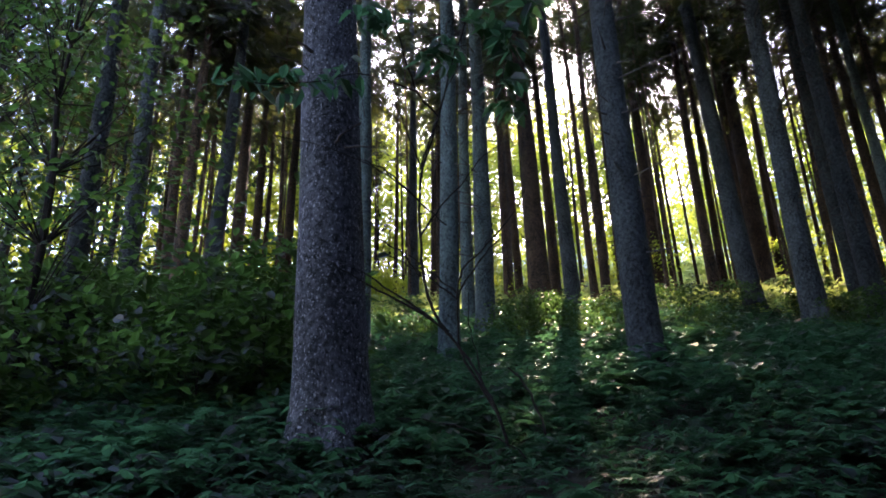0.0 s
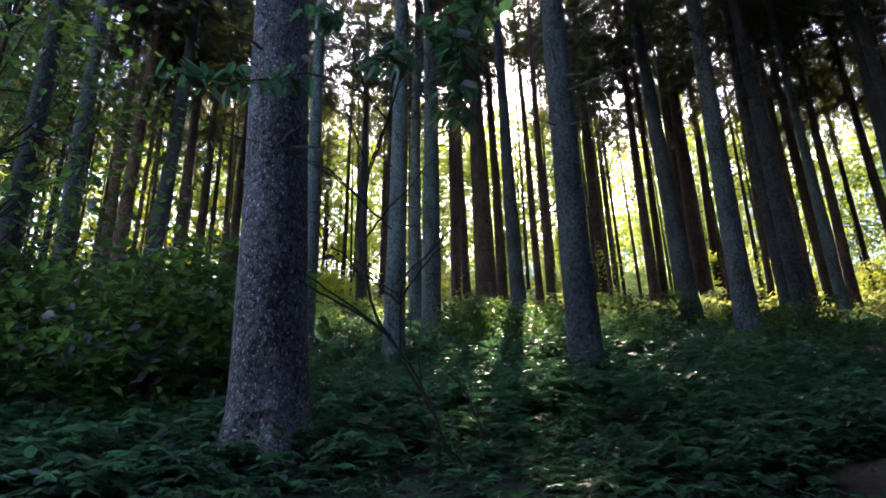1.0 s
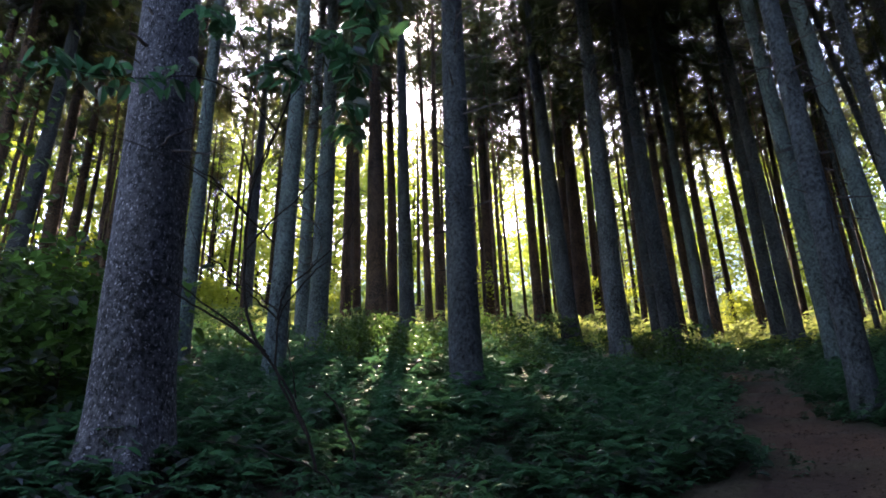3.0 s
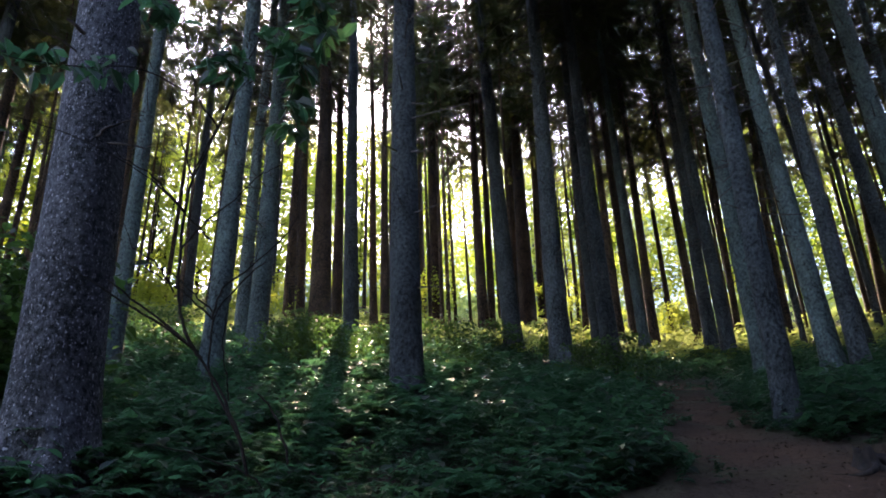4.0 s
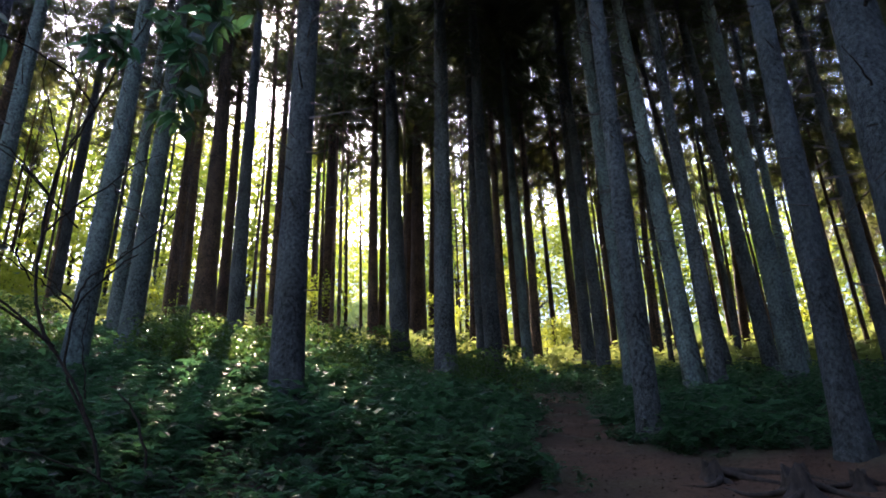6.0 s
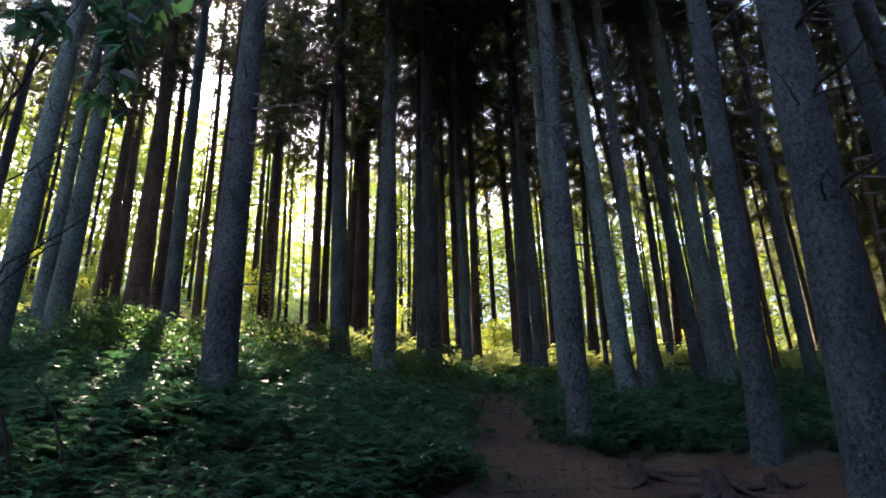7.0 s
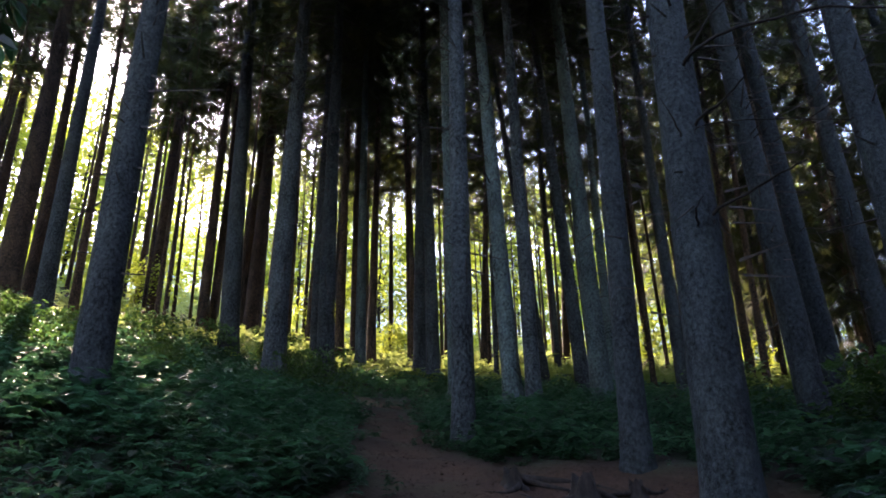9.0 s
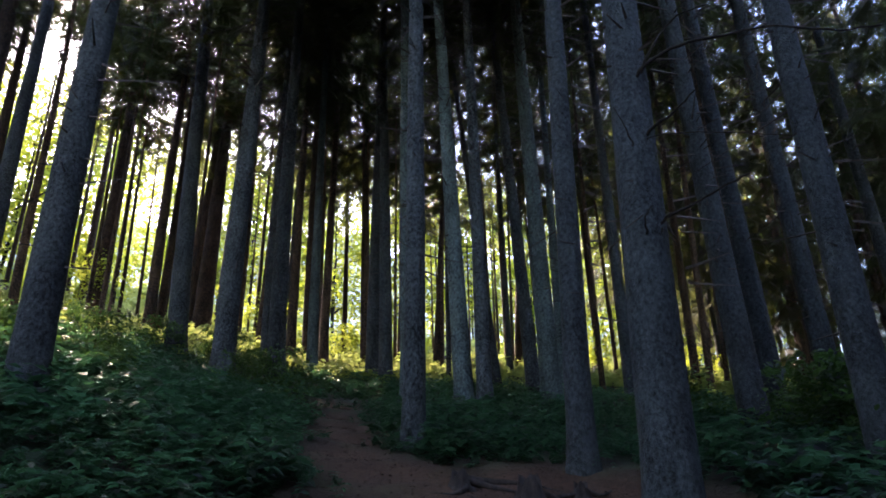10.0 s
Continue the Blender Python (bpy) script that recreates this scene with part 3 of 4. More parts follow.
# ---------------------------------------------------------------- broadleaf trees beyond the stand
def leafy_crown(seed, spread_out, tall, leaves, leaf_size, mat, clumps=26, piece=BLADE, flat=0.45):
    """An uneven crown of leaf clumps with limbs running out to them. Its foot is at the origin."""
    g = np.random.default_rng(seed)
    limbs, at = Heap(), []
    stem = bent((0, 0, -0.2), (0, 0, 1), tall * 0.9, 0, 0.05, 8, g)
    limbs.add(*tube(stem, np.linspace(0.012 * tall ** 0.9, 0.004, 8), 6))
    for c in range(clumps):
        f = g.uniform(0.12, 1)
        a = g.uniform(0, 2 * np.pi)
        rad = spread_out * np.sqrt(g.random()) * (1.1 - 0.7 * abs(f - 0.4))
        tip = np.array([np.cos(a) * rad, np.sin(a) * rad, tall * f])
        root = stem[int(np.clip(f * 0.97 - 0.03, 0, 1) * 7)]
        line = np.stack([root, root * 0.5 + tip * 0.5 + (0, 0, 0.012 * tall), tip])
        line[1] += g.normal(0, 0.06, 3) * spread_out
        limbs.add(*tube(line, (0.0022 * tall ** 0.85, 0.0016 * tall ** 0.7, 0.0012), 4))
        n = leaves // clumps
        s = spread_out * g.uniform(0.16, 0.36)
        at.append(tip + g.normal(0, 1, (n, 3)) * (s, s, s * flat))
    at = np.concatenate(at)
    at = at[at[:, 2] > 0.05]
    n = len(at)
    way = g.normal(0, 1, (n, 3)) * (1, 1, 0.35) + (0, 0, -0.25)
    up = np.array([0, 0, 1.0]) + g.normal(0, 0.2 + 0.78 * flat, (n, 3))
    v, q = spread(piece, turns(way, up), at, leaf_size * g.uniform(0.6, 1.25, n))
    return mesh_of("leaves", v, q, mat), limbs.mesh("stem_and_limbs", TWIG, True)


FAR_CROWNS = [leafy_crown(40 + s, 3.4, 14.0 + s, 3100, 0.38, LEAF_BEECH, 90, SIMPLE) for s in range(4)]
FAR_BUSHES = [leafy_crown(50 + s, 1.2, 2.2, 950, 0.18, LEAF_BEECH, 18, SIMPLE) for s in range(3)]
bg = np.random.default_rng(5)
for i in range(90):
    az = -50 + 124 * (i + bg.uniform(-0.4, 0.4)) / 90
    r = bg.uniform(61, 80) if 18 < az < 64 else bg.uniform(49, 70) if 5 < az else bg.uniform(43, 60)
    x, y = r * math.sin(radians(az)), r * math.cos(radians(az))
    ob = thing("broadleaf_tree", (x, y, float(floor_z(x, y)) - 0.1), "sunlit yellow-green broadleaf tree behind the spruces", "tree", "broadleaf trees at the wood's edge")
    leaves, limbs = FAR_CROWNS[i % 4]
    tall = 1.2 if 18 < az < 64 else 1.05
    size = tall * bg.uniform(0.8, 1.15)
    t = part("trunk", limbs, ob, "", (0, 0, 0), bg.uniform(0, 6), size)
    tagged(part("crown", leaves, t), kind="stuff")
for i in range(80):
    az, r = bg.uniform(-48, 78), bg.uniform(27, 54)
    x, y = r * math.sin(radians(az)), r * math.cos(radians(az))
    ob = thing("bush", (x, y, float(floor_z(x, y)) - 0.05), "light green bush in the sunlight among spruces", "bush", "bushes under the spruces")
    leaves, limbs = FAR_BUSHES[i % 3]
    t = part("stem", limbs, ob, "", (0, 0, 0), bg.uniform(0, 6), bg.uniform(0.45, 1.0))
    tagged(part("leaves", leaves, t), kind="stuff")


# ---------------------------------------------------------------- herb layer
def herb(seed, plain=False):
    """One small plant: thin stems with tiers of spread leaves, the widest at the top. Foot at the origin."""
    g = np.random.default_rng(seed)
    kind = seed % 5
    heap = Heap()
    at, way, size = [], [], []
    piece = (BLADE, LOBED, ROUND, LOBED, BLADE)[kind]
    for _ in range((2, 2, 3, 1, 3)[kind]):
        a = g.uniform(0, 2 * np.pi)
        line = bent((0, 0, -0.02), (np.cos(a) * 0.45, np.sin(a) * 0.45, 1), g.uniform(0.16, 0.40), 0.2, 0.10, 4, g)
        if not plain:
            heap.add(*tube(line, (0.003, 0.0025, 0.002, 0.0015), 3))
        for k, p in enumerate(line[2:] if kind in (1, 3) else line[1:]):
            b = g.uniform(0, 2 * np.pi)
            for c in ((0, 1.57, 3.14, 4.71) if kind == 3 else (0, 2.1, -2.1) if kind in (0, 2) else (0, np.pi)):
                at.append(p)
                way.append((np.cos(b + c), np.sin(b + c), g.normal(-0.12, 0.2)))
                size.append(g.uniform(0.07, 0.14) * (1.25 if kind in (1, 3) else 1) * (0.8 + 0.12 * k))
    n = len(at)
    up = np.array([0, 0, 1.0]) + g.normal(0, 0.22, (n, 3))
    heap.add(*spread(ROUND_SIMPLE if plain else piece, turns(np.array(way), up), np.array(at), np.array(size)))
    return heap.arrays()


def fern(seed):
    g = np.random.default_rng(seed)
    heap = Heap()
    for a in np.linspace(0, 2 * np.pi, 6, endpoint=False) + g.uniform(0, 6):
        line = bent((0, 0, 0), (np.cos(a), np.sin(a), 1.1), g.uniform(0.4, 0.62), 0.55, 0.03, 8, g)
        heap.add(*tube(line, np.linspace(0.003, 0.001, 8), 3))
        s = np.linspace(0.2, 0.98, 15)
        p = np.stack([np.interp(s, np.linspace(0, 1, 8), line[:, c]) for c in range(3)], 1)
        side = np.array([-np.sin(a), np.cos(a), -0.15])
        for sign in (1, -1):
            way = side * sign + np.array([np.cos(a), np.sin(a), 0]) * 0.35
            heap.add(*spread(SLIM, turns(np.tile(way, (15, 1)), np.tile((0, 0, 1.0), (15, 1))), p, 0.13 * np.sin(np.pi * (0.15 + 0.8 * s)) + 0.015))
    return heap.arrays()


HERBS = [herb(s) for s in range(15)]
PLAIN_HERBS = [herb(s, True) for s in range(15)]
FERNS = [fern(80 + s) for s in range(3)]


def carpet(name, protos, seed, near, far, az_from, az_to, count, size, label, mat=LEAF_HERB, where=None):
    """A stretch of undergrowth of many small plants as one mesh."""
    g = np.random.default_rng(seed)
    heap = Heap()
    az = np.radians(g.uniform(az_from, az_to, count))
    r = np.sqrt(g.uniform(near ** 2, far ** 2, count))
    x, y = r * np.sin(az), r * np.cos(az)
    patchy = 0.5 + 0.5 * np.sin(0.9 * x + 1.7 * np.sin(0.6 * y)) * np.sin(0.8 * y + 1.1)
    keep = (g.random(count) < 0.45 + 0.55 * patchy) & (path_mask(x, y) < 0.25 + 0.3 * g.random(count))
    if where is not None:
        keep &= where(x, y, g)
    x, y, patchy = x[keep], y[keep], patchy[keep]
    low = 1 - 0.55 * np.clip(verge(x, y), 0, 1)
    which = g.integers(0, len(protos), len(x))
    for k, proto in enumerate(protos):
        s = which == k
        n = int(s.sum())
        if not n:
            continue
        a = g.uniform(0, 2 * np.pi, n)
        rot = np.zeros((n, 3, 3))
        rot[:, 0, 0], rot[:, 0, 1], rot[:, 1, 0], rot[:, 1, 1], rot[:, 2, 2] = np.cos(a), -np.sin(a), np.sin(a), np.cos(a), 1
        at = np.stack([x[s], y[s], floor_z(x[s], y[s]) - 0.01], 1)
        heap.add(*spread(proto, rot, at, size * g.uniform(0.6, 1.25, n) * (0.75 + 0.5 * patchy[s]) * low[s]))
    return tagged(new(name, heap.mesh(name, mat)), label, "undergrowth", kind="stuff")


carpet("near_undergrowth", HERBS, 1, 2.6, 6.6, -52, 105, 6200, 0.85, "dark green leafy herbs and seedlings on the forest floor")
carpet("middle_undergrowth", PLAIN_HERBS, 6, 6.4, 11.0, -50, 104, 9000, 1.0, "dark green leafy herbs among the nearer spruces")
carpet("upper_undergrowth", PLAIN_HERBS, 2, 11.0, 18.0, -50, 24, 3600, 1.15, "green leafy herbs and seedlings under the spruces")
carpet("crest_undergrowth", PLAIN_HERBS, 12, 11.0, 16.5, 22, 102, 3600, 0.8, "low green herbs and seedlings along the crest under the spruces")
carpet("sunny_strip_undergrowth", PLAIN_HERBS, 13, 15.5, 26.0, 20, 78, 3400, 0.95, "light green sorrel and grass behind the crest, sunlight put into the colour", LEAF_GRASS_SUNLIT)
carpet("far_undergrowth", PLAIN_HERBS, 3, 17.5, 44.0, -48, 100, 5600, 1.6, "light green grass and herbs under the spruces, sunlight put into the colour", LEAF_GRASS_SUNLIT)
carpet("distant_undergrowth", PLAIN_HERBS, 9, 43.0, 85.0, -50, 92, 2200, 4.5, "light green thicket beyond the spruces, sunlight put into the colour", LEAF_GRASS_SUNLIT)
carpet("fern_patches", FERNS, 4, 3.0, 9.0, -25, 45, 50, 1.0, "green fern fronds among the herbs")


# ---------------------------------------------------------------- shrubs and saplings
SHRUBS = [leafy_crown(90 + s, 0.95, 1.5, 1000, 0.125, LEAF_SHRUB, 40, ROUND, 0.22) for s in range(4)]
YOUNG = [leafy_crown(95 + s, 1.7, 6.5, 2600, 0.105, LEAF_SHRUB, 80, ROUND, 0.2) for s in range(3)]


def shrub(x, y, size, label, variant=0, turn=0.0, kind="shrub"):
    ob = thing(kind, (x, y, float(floor_z(x, y))), label, "shrub" if kind == "shrub" else "tree", "leafy shrubs of the undergrowth")
    leaves, limbs = (SHRUBS if kind == "shrub" else YOUNG)[variant]
    stem = part("stem", limbs, ob, "", (0, 0, -0.03), turn, size)
    tagged(part("leaves", leaves, stem), kind="stuff")
    return ob


sh = np.random.default_rng(3)
for i in range(22):
    az, r = radians(sh.uniform(-40, -13)), sh.uniform(6.0, 12.5)
    shrub(r * math.sin(az), r * math.cos(az), sh.uniform(0.6, 1.25), "dense dark green leafy shrub beside the big spruce", i % 4, sh.uniform(0, 6))
for i in range(12):
    az, r = radians(sh.uniform(66, 98)), sh.uniform(7.5, 13)
    shrub(r * math.sin(az), r * math.cos(az), sh.uniform(0.5, 0.9), "low dark leafy shrub in the shade behind the path", i % 4, sh.uniform(0, 6))
for i in range(16):
    az, r = radians(sh.uniform(-8, 34)), sh.uniform(9, 19)
    shrub(r * math.sin(az), r * math.cos(az), sh.uniform(0.35, 0.75), "small green leafy shrub under the spruces", i % 4, sh.uniform(0, 6))
shrub(-4.9, 7.7, 1.2, "young broadleaf tree with small dark green leaves", 0, 0.5, "young_tree")
shrub(-6.3, 7.9, 1.15, "young broadleaf tree with small dark green leaves", 1, 2.0, "young_tree")
shrub(-7.4, 9.6, 1.25, "young broadleaf tree with small dark green leaves", 0, 3.0, "young_tree")


def twig(parent, name, points, thick, thin, mat=TWIG, sides=6, label=""):
    p = np.array(points, float)
    s, fine = np.arange(len(p)), np.linspace(0, len(p) - 1, 4 * len(p))
    q = np.stack([np.interp(fine, s, p[:, c]) for c in range(3)], 1)
    for _ in range(2):
        q[1:-1] = 0.25 * q[:-2] + 0.5 * q[1:-1] + 0.25 * q[2:]
    q[1:-1] += np.random.default_rng(len(p)).normal(0, 0.004, q[1:-1].shape)
    base = np.array(parent.location)
    return part(name, mesh_of(name, *tube(q - base, np.linspace(thick, thin, len(q)), sides), mat, True), parent, label), q


def twig_leaves(parent, lines, per_line, size, seed, mat=LEAF_HERB):
    """Drooping leaves in threes along twigs."""
    g = np.random.default_rng(seed)
    at, way = [], []
    for q in lines:
        for p in q[np.linspace(len(q) * 0.3, len(q) - 1, per_line).astype(int)]:
            a = g.uniform(0, 2 * np.pi)
            for c in (0, 1.4, -1.4, 2.8):
                at.append(p + g.normal(0, 0.05, 3))
                way.append((np.cos(a + c + g.normal(0, 0.4)), np.sin(a + c), g.normal(-0.55, 0.45)))
    at, way = np.array(at) - np.array(parent.location), np.array(way)
    n = len(at)
    me = mesh_of("leaves", *spread(BLADE, turns(way, np.array([0, 0, 1.0]) + g.normal(0, 0.4, (n, 3))), at, size * g.uniform(0.6, 1.3, n)), mat)
    tagged(part("leaves", me, parent), kind="stuff")


sapling = thing("sapling", (0.42, 4.58, float(floor_z(0.42, 4.58))), "bare-stemmed sapling with thin dark twigs and drooping green leaves", "sapling")
twig(sapling, "leaning_stem", [(0.46, 4.58, 0.22), (0.36, 4.59, 0.63), (0.2, 4.6, 0.97), (0.06, 4.6, 1.16), (-0.09, 4.6, 1.31), (-0.33, 4.59, 1.48), (-0.57, 4.56, 1.64)], 0.013, 0.006)
twig(sapling, "upright_stem", [(0.06, 4.6, 1.16), (-0.06, 4.6, 1.31), (-0.13, 4.6, 1.56), (-0.16, 4.6, 1.91), (-0.15, 4.6, 2.47), (0, 4.6, 2.92), (0.11, 4.6, 3.44), (0.27, 4.59, 3.94)], 0.013, 0.006)
twig(sapling, "branch", [(0, 4.6, 2.92), (-0.19, 4.53, 3.12), (-0.33, 4.45, 3.67), (-0.36, 4.38, 4.07)], 0.008, 0.004)
twig(sapling, "branch", [(0.36, 4.69, 0.65), (0.14, 4.7, 1.02), (0.11, 4.7, 1.13), (0.1, 4.7, 1.51), (0.35, 4.69, 1.85), (0.43, 4.68, 1.91)], 0.012, 0.004)
twig(sapling, "branch", [(0.1, 4.7, 1.51), (-0.09, 4.7, 1.68), (-0.25, 4.69, 1.81)], 0.007, 0.003)
twig(sapling, "branch", [(0.26, 4.74, 0.92), (0.24, 4.74, 1.03), (0.18, 4.75, 1.3), (0.19, 4.75, 1.53)], 0.007, 0.003)
twig(sapling, "branch", [(-1.14, 4.04, 2.45), (-0.77, 4.23, 2.46), (-0.39, 4.38, 2.33), (-0.16, 4.5, 2.16), (0.04, 4.6, 2.0)], 0.003, 0.006)
_, top_1 = twig(sapling, "branch", [(0.26, 4.39, 3.77), (0.46, 4.28, 3.5), (0.55, 4.16, 3.28)], 0.005, 0.003)
_, top_2 = twig(sapling, "branch", [(0.11, 4.4, 3.29), (0.07, 4.4, 3.48), (-0.13, 4.4, 3.4)], 0.005, 0.003)
_, side = twig(sapling, "branch", [(-0.18, 4.5, 3.1), (-0.59, 4.39, 3.22), (-0.9, 4.26, 3.03), (-1.19, 4.11, 2.91), (-1.43, 3.95, 2.86)], 0.006, 0.003)
_, hang = twig(sapling, "branch", [(0.56, 4.26, 3.36), (0.48, 4.27, 3.09), (0.43, 4.28, 2.84), (0.57, 4.26, 2.78)], 0.004, 0.002)
_, top_3 = twig(sapling, "branch", [(-0.33, 4.39, 3.62), (-0.46, 4.38, 3.75), (-0.6, 4.36, 3.68)], 0.004, 0.002)
_, over = twig(sapling, "branch", [(0.27, 4.2, 3.95), (0.54, 3.96, 3.82), (0.65, 3.95, 3.59), (0.68, 3.94, 3.43)], 0.004, 0.002)
for line, w in (([(-0.16, 4.6, 1.9), (-0.02, 4.61, 2.14), (0.19, 4.66, 2.4), (0.33, 4.71, 2.63), (0.49, 4.76, 2.77)], 0.008),
                ([(-0.16, 4.6, 2.2), (-0.39, 4.51, 2.41), (-0.59, 4.46, 2.49), (-0.72, 4.41, 2.59)], 0.007),
                ([(0.1, 4.68, 1.45), (0.13, 4.66, 1.67), (0.3, 4.66, 1.83), (0.54, 4.71, 2.11), (0.65, 4.76, 2.35)], 0.009),
                ([(0.1, 4.69, 1.46), (-0.09, 4.6, 1.6), (-0.2, 4.5, 1.64), (-0.37, 4.41, 1.7)], 0.007),
                ([(-0.15, 4.6, 2.5), (-0.28, 4.51, 2.84), (-0.35, 4.46, 3.0), (-0.34, 4.41, 3.17)], 0.007),
                ([(-0.15, 4.6, 2.47), (-0.01, 4.61, 2.95), (0.07, 4.66, 3.26), (0.25, 4.71, 3.61)], 0.007),
                ([(0.04, 4.6, 1.2), (-0.25, 4.51, 1.38), (-0.47, 4.46, 1.48), (-0.66, 4.41, 1.59), (-0.8, 4.36, 1.67)], 0.010),
                ([(0.3, 4.66, 1.83), (0.36, 4.64, 1.94), (0.38, 4.66, 2.1)], 0.005), ([(0.19, 4.66, 2.4), (0.27, 4.64, 2.26), (0.34, 4.66, 2.19)], 0.005),
                ([(-0.16, 4.6, 1.6), (-0.27, 4.51, 1.75), (-0.44, 4.46, 1.84), (-0.51, 4.41, 1.99)], 0.006)):
    twig(sapling, "branch", line, w, w * 0.35)
twig_leaves(sapling, [top_1, top_1, top_2, side, side, hang, top_3, over, over], 7, 0.16, 8)

dead_stick = thing("dead_stick", (0.69, 4.65, float(floor_z(0.69, 4.65))), "bare brown dead stem standing in the herbs", "branch")
twig(dead_stick, "stem", [(0.70, 4.65, 0.2), (0.66, 4.65, 0.54), (0.56, 4.67, 0.84), (0.44, 4.68, 0.96)], 0.012, 0.006, TWIG)
fallen = thing("fallen_branch", (0.42, 4.38, float(floor_z(0.42, 4.38))), "thin fallen branch lying over the herbs", "branch")
twig(fallen, "stem", [(0.6, 4.42, 0.24), (0.42, 4.38, 0.42), (-0.05, 4.4, 0.58), (-0.31, 4.39, 0.59)], 0.007, 0.003, TWIG)

for pts, w in (([(-0.86, 4.95, 3.80), (-0.99, 4.8, 3.9), (-1.1, 4.78, 4.09)], 0.024), ([(-0.95, 4.95, 3.65), (-1.1, 4.75, 3.73), (-1.19, 4.73, 3.77)], 0.022),
               ([(-1.0, 4.95, 3.48), (-1.16, 4.76, 3.59), (-1.4, 4.7, 3.61)], 0.009), ([(-0.88, 4.9, 2.80), (-0.79, 4.68, 2.83), (-0.62, 4.71, 2.95)], 0.015),
               ([(-0.84, 4.9, 2.83), (-0.66, 4.7, 2.74), (-0.49, 4.72, 2.73)], 0.012)):
    twig(BIG, "broken_stub", pts, w, w * 0.5, DEAD_WOOD, 7, "dark broken branch stub")
for pts, w in (([(5.72, 2.3, 4.0), (5.6, 2.07, 4.24), (5.67, 1.91, 4.52), (5.74, 1.71, 4.69), (5.84, 1.42, 4.69)], 0.016),
               ([(5.72, 2.3, 4.0), (5.53, 2.11, 4.15), (5.62, 1.73, 4.26), (5.7, 1.29, 4.15), (5.72, 0.93, 4.04), (5.74, 0.51, 3.72), (5.71, 0.21, 3.57)], 0.020),
               ([(5.7, 2.3, 2.5), (5.53, 2.1, 2.55), (5.51, 1.81, 2.57), (5.48, 1.5, 2.62), (5.41, 1.29, 2.61)], 0.018),
               ([(5.7, 2.3, 3.4), (5.54, 2.09, 3.47), (5.47, 1.87, 3.45), (5.41, 1.59, 3.55)], 0.020),
               ([(5.7, 2.3, 3.4), (5.53, 2.11, 3.39), (5.62, 1.59, 3.23), (5.69, 1.01, 2.94)], 0.009),
               ([(5.45, 2.25, 2.42), (5.26, 2.16, 2.48), (5.22, 2.05, 2.54)], 0.012), ([(5.45, 2.25, 3.3), (5.22, 2.19, 3.4), (5.14, 2.23, 3.57)], 0.010)):
    twig(NEAR, "dead_branch", pts, w, w * 0.35, TWIG, 7, "bare dead branch")


# ---------------------------------------------------------------- stumps and roots on the path
def stump(x, y, dia, height, label, seed, arms):
    g = np.random.default_rng(seed)
    z = float(floor_z(x, y))
    ob = thing("tree_stump", (x, y, z), label, "stump", "old stumps by the path")
    sides = 26
    t = np.linspace(0, 2 * np.pi, sides, endpoint=False)
    jag = height * (1 + 0.25 * np.sin(3 * t + seed) + g.normal(0, 0.10, sides))
    rings = []
    for f, w in ((-0.3, 1.9), (0.0, 1.5), (0.15, 1.2), (0.45, 1.0), (0.8, 0.92), (1.0, 0.85), (0.9, 0.55), (0.75, 0.02)):
        rad = dia / 2 * w * (1 + 0.16 * np.cos(5 * t + seed) * max(0, 1.1 - f) + g.normal(0, 0.03, sides))
        rings.append(np.stack([rad * np.cos(t), rad * np.sin(t), jag * f], 1))
    v = np.concatenate(rings)
    i, j = np.arange(len(rings) - 1)[:, None] * sides, np.arange(sides)[None]
    k = (j + 1) % sides
    part("wood", mesh_of("stump_wood", v, np.stack([i + j, i + k, i + sides + k, i + sides + j], 2).reshape(-1, 4), STUMP_WOOD, True), ob)
    for a, ln, w in arms:
        s = np.linspace(0, 1, 14)
        rx = x + np.cos(a + 0.5 * np.sin(3 * s + seed)) * s * ln + 0.04 * np.sin(9 * s)
        ry = y + np.sin(a + 0.5 * np.sin(3 * s + seed)) * s * ln
        rz = floor_z(rx, ry) + 0.03 * (1 - s) + height * 0.4 * np.exp(-s * 7) - 0.012 * s
        part("root", mesh_of("root", *tube(np.stack([rx - x, ry - y, rz - z], 1), w * (1 - 0.75 * s), 8), STUMP_WOOD, True), ob, "bare weathered root")
    return ob


STUMP_WOOD, _n, _l, _b = material("weathered_root_wood", 0.9, 0.2)
_c, _v = grain(_n, _l, 14.0, (1, 1, 0.35), 7, 0.7)
_l.new(ramp(_n, _l, _c, [(0.38, (0.010, 0.007, 0.005)), (0.62, (0.035, 0.025, 0.019)), (0.8, (0.11, 0.085, 0.068))]), _b.inputs["Base Color"])
_bump = _n.new("ShaderNodeBump")
_bump.inputs["Strength"].default_value, _bump.inputs["Distance"].default_value = 1.0, 0.02
_l.new(_c, _bump.inputs["Height"])
_l.new(_bump.outputs[0], _b.inputs["Normal"])
stump(4.72, 3.88, 0.15, 0.13, "small weathered stump with bare roots on the earth path", 1, ((-0.6, 0.9, 0.045), (-1.1, 0.7, 0.035), (-0.1, 0.6, 0.03), (3.6, 0.5, 0.03)))
stump(4.78, 3.20, 0.20, 0.17, "rotten dark stump with roots beside the path", 2, ((3.4, 0.7, 0.035), (2.6, 0.6, 0.03), (-0.5, 0.6, 0.035), (0.4, 0.5, 0.03)))
stump(5.25, 3.05, 0.12, 0.11, "broken mossy root end under the spruce", 3, ((0.2, 0.4, 0.03), (3.0, 0.5, 0.025)))

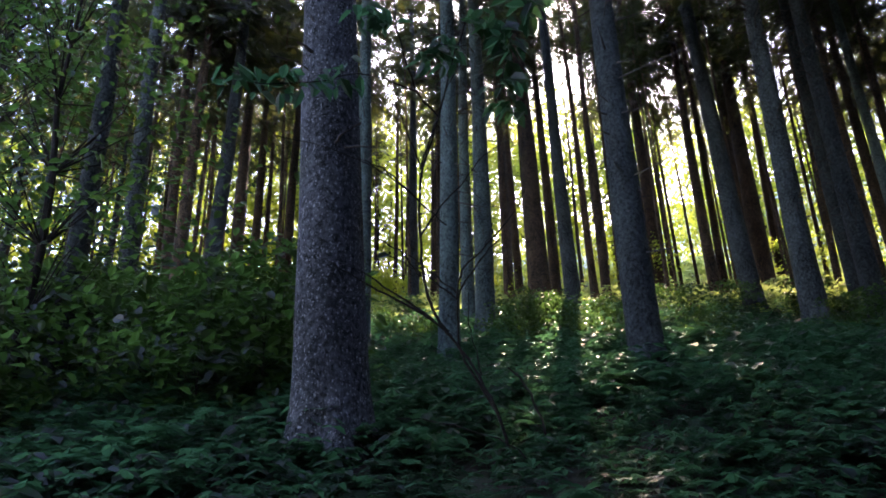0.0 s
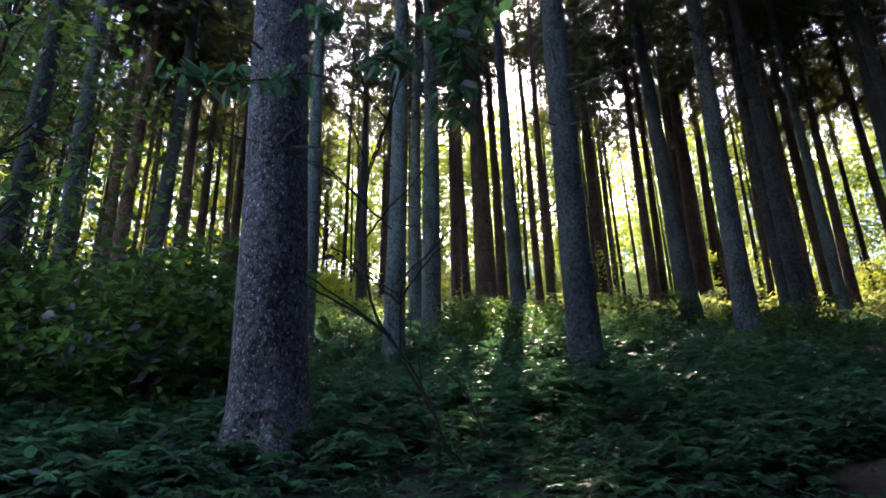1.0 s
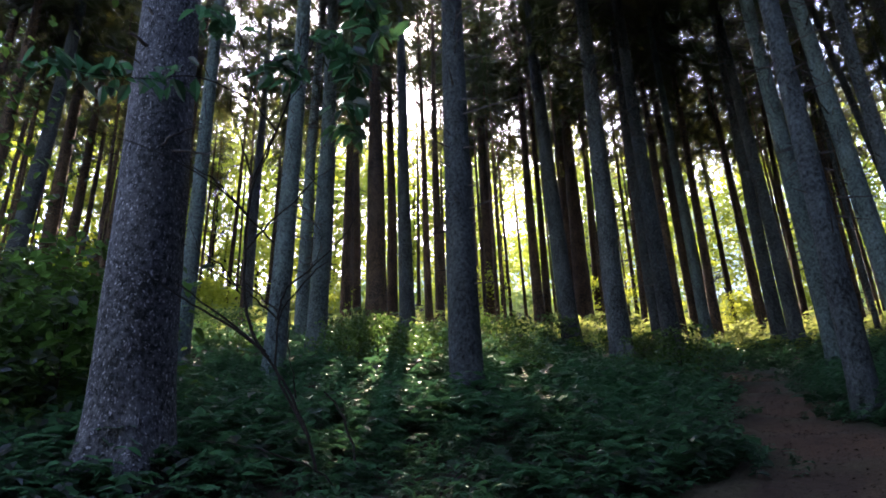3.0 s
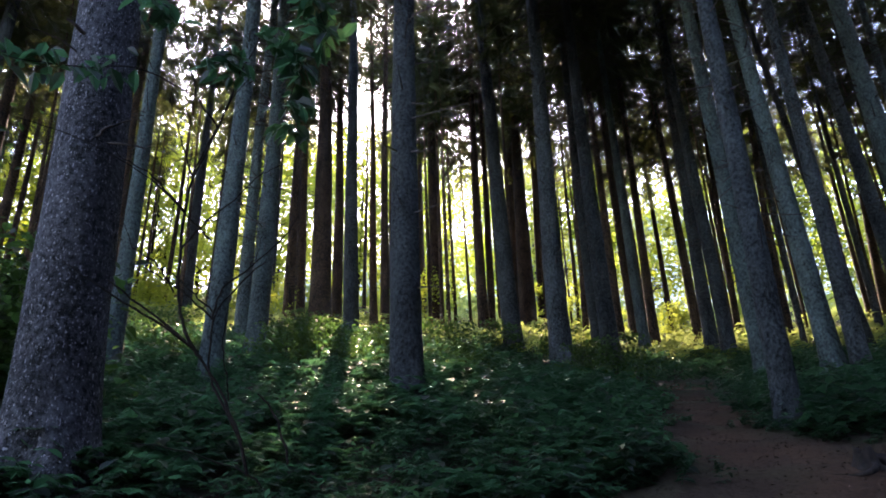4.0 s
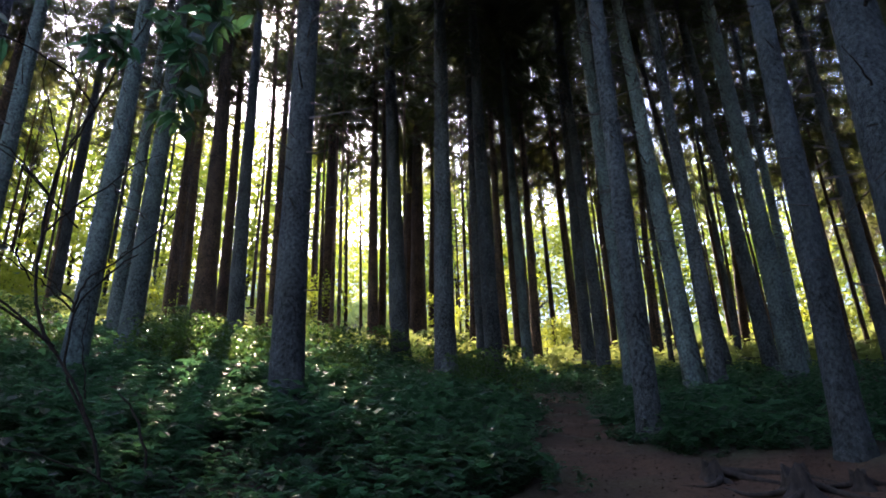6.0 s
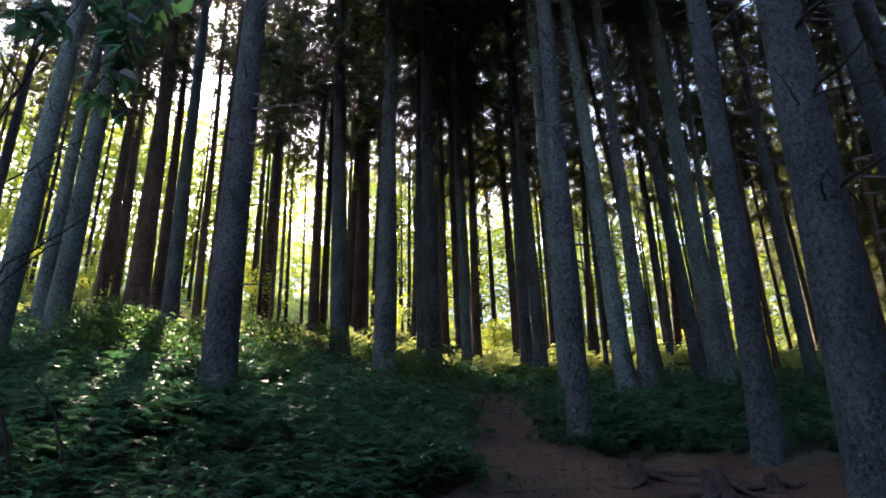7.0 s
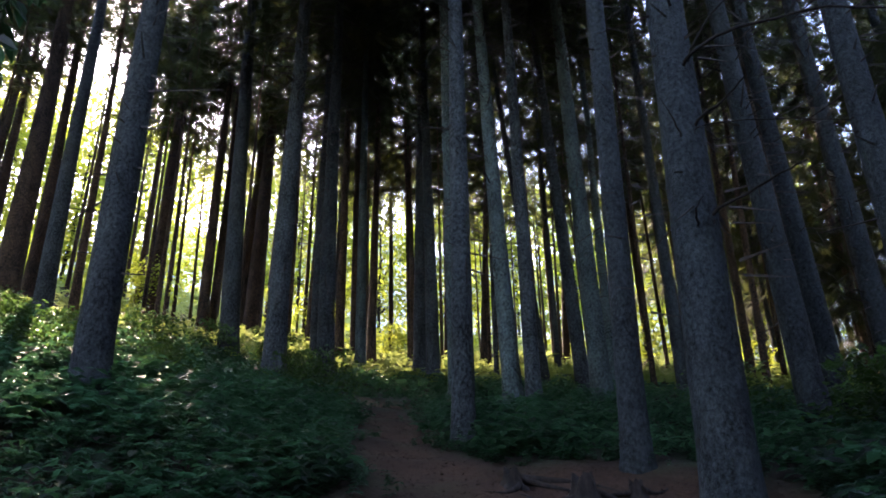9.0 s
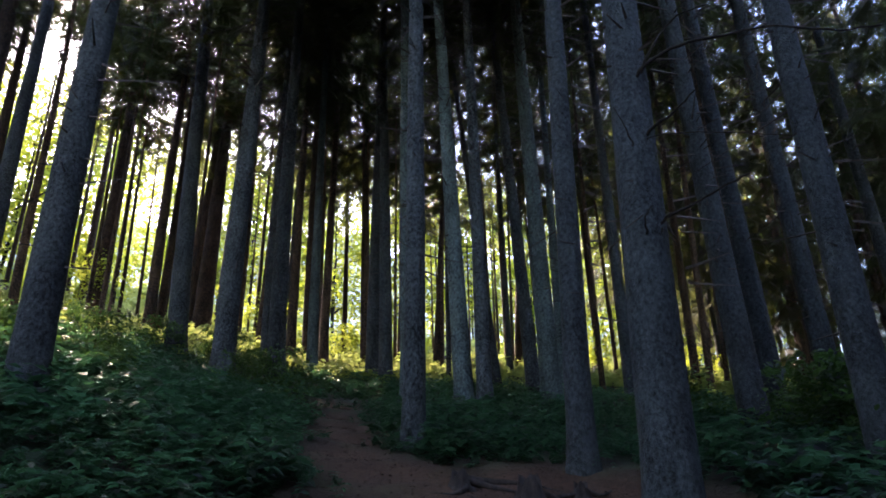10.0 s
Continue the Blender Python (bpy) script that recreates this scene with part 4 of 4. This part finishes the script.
g_l = np.random.default_rng(77)
lx, ly = g_l.uniform(1.5, 8.0, 20000), g_l.uniform(1.5, 9.0, 20000)
ok = path_mask(lx, ly) > g_l.uniform(0.1, 0.6, 20000)
lx, ly = lx[ok], ly[ok]
lv = spread(SIMPLE, turns(g_l.normal(0, 1, (len(lx), 3)) * (1, 1, 0.15), np.array([0, 0, 1.0]) + g_l.normal(0, 0.25, (len(lx), 3))),
            np.stack([lx, ly, floor_z(lx, ly) + 0.008], 1), g_l.uniform(0.01, 0.032, len(lx)))
tagged(new("leaf_litter", mesh_of("leaf_litter", *lv, LITTER)), "dry brown leaves scattered on the earth path", "leaf litter", kind="stuff")

# a scrap of white paper caught in the herbs
PAPER, _n, _l, _b = material("white_scrap", 0.7, 0.3)
_b.inputs["Base Color"].default_value = (0.75, 0.78, 0.80, 1)
scrap = np.array([(x * 0.05, y * 0.075, 0.012 * math.sin(5 * x + 3 * y)) for y in np.linspace(-0.5, 0.5, 5) for x in np.linspace(-0.5, 0.5, 4)])
scrap_quads = np.array([(4 * j + i, 4 * j + i + 1, 4 * j + i + 5, 4 * j + i + 4) for j in range(4) for i in range(3)])
paper = tagged(new("paper_scrap", mesh_of("paper_scrap", scrap, scrap_quads, PAPER)), "small crumpled white scrap caught in the herbs", "litter")
paper.matrix_world = pose(1.91, 4.37, 0.31, 70, 15, 20)

# a wooded hillside far beyond, haze put into its colour and faint glow
HILL, _n, _l, _b = material("far_woods_haze_tint", 1.0, 0.0)
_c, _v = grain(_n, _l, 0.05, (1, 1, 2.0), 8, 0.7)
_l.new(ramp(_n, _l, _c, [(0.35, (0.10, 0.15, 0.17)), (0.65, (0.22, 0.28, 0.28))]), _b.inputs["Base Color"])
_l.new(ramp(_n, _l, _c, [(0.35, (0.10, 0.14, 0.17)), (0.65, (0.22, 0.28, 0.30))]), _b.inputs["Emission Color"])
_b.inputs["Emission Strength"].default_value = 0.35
ha = np.radians(np.linspace(-60, 115, 240))
crest = 0.37 + 0.07 * np.sin(ha * 3.1 - 0.2) + 0.014 * np.sin(ha * 41) + 0.008 * np.sin(ha * 97 + 1) + 0.006 * rng.normal(0, 1, 240)
rows = [np.stack([np.sin(ha) * (420 + 260 * f), np.cos(ha) * (420 + 260 * f), -20 + f * (20 + crest * 680)], 1) for f in np.linspace(0, 1, 14)]
hi = (np.arange(13)[:, None] * 240 + np.arange(239)[None]).ravel()
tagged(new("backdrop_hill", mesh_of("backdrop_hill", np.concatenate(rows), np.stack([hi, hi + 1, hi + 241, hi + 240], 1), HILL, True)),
       "wooded hillside far behind the trees, blue-grey haze put into its colour", "hill", kind="structure")

# the sun's disc
disc_mat = bpy.data.materials.new("sun_disc_glow")
disc_mat.use_nodes = True
dn = disc_mat.node_tree.nodes
em = dn.new("ShaderNodeEmission")
em.inputs[0].default_value, em.inputs[1].default_value = (1.0, 0.95, 0.85, 1), 300.0
disc_mat.node_tree.links.new(em.outputs[0], dn["Material Output"].inputs[0])
bm = bmesh.new()
bmesh.ops.create_icosphere(bm, subdivisions=3, radius=14.0)
disc_mesh = bpy.data.meshes.new("sun_disc")
bm.to_mesh(disc_mesh)
bm.free()
disc_mesh.materials.append(disc_mat)
disc = tagged(new("backdrop_sun", disc_mesh), "bright white sun disc seen through the crowns", "sun", kind="structure")
disc.location = SUN_DIR * 2500
disc.visible_shadow = False
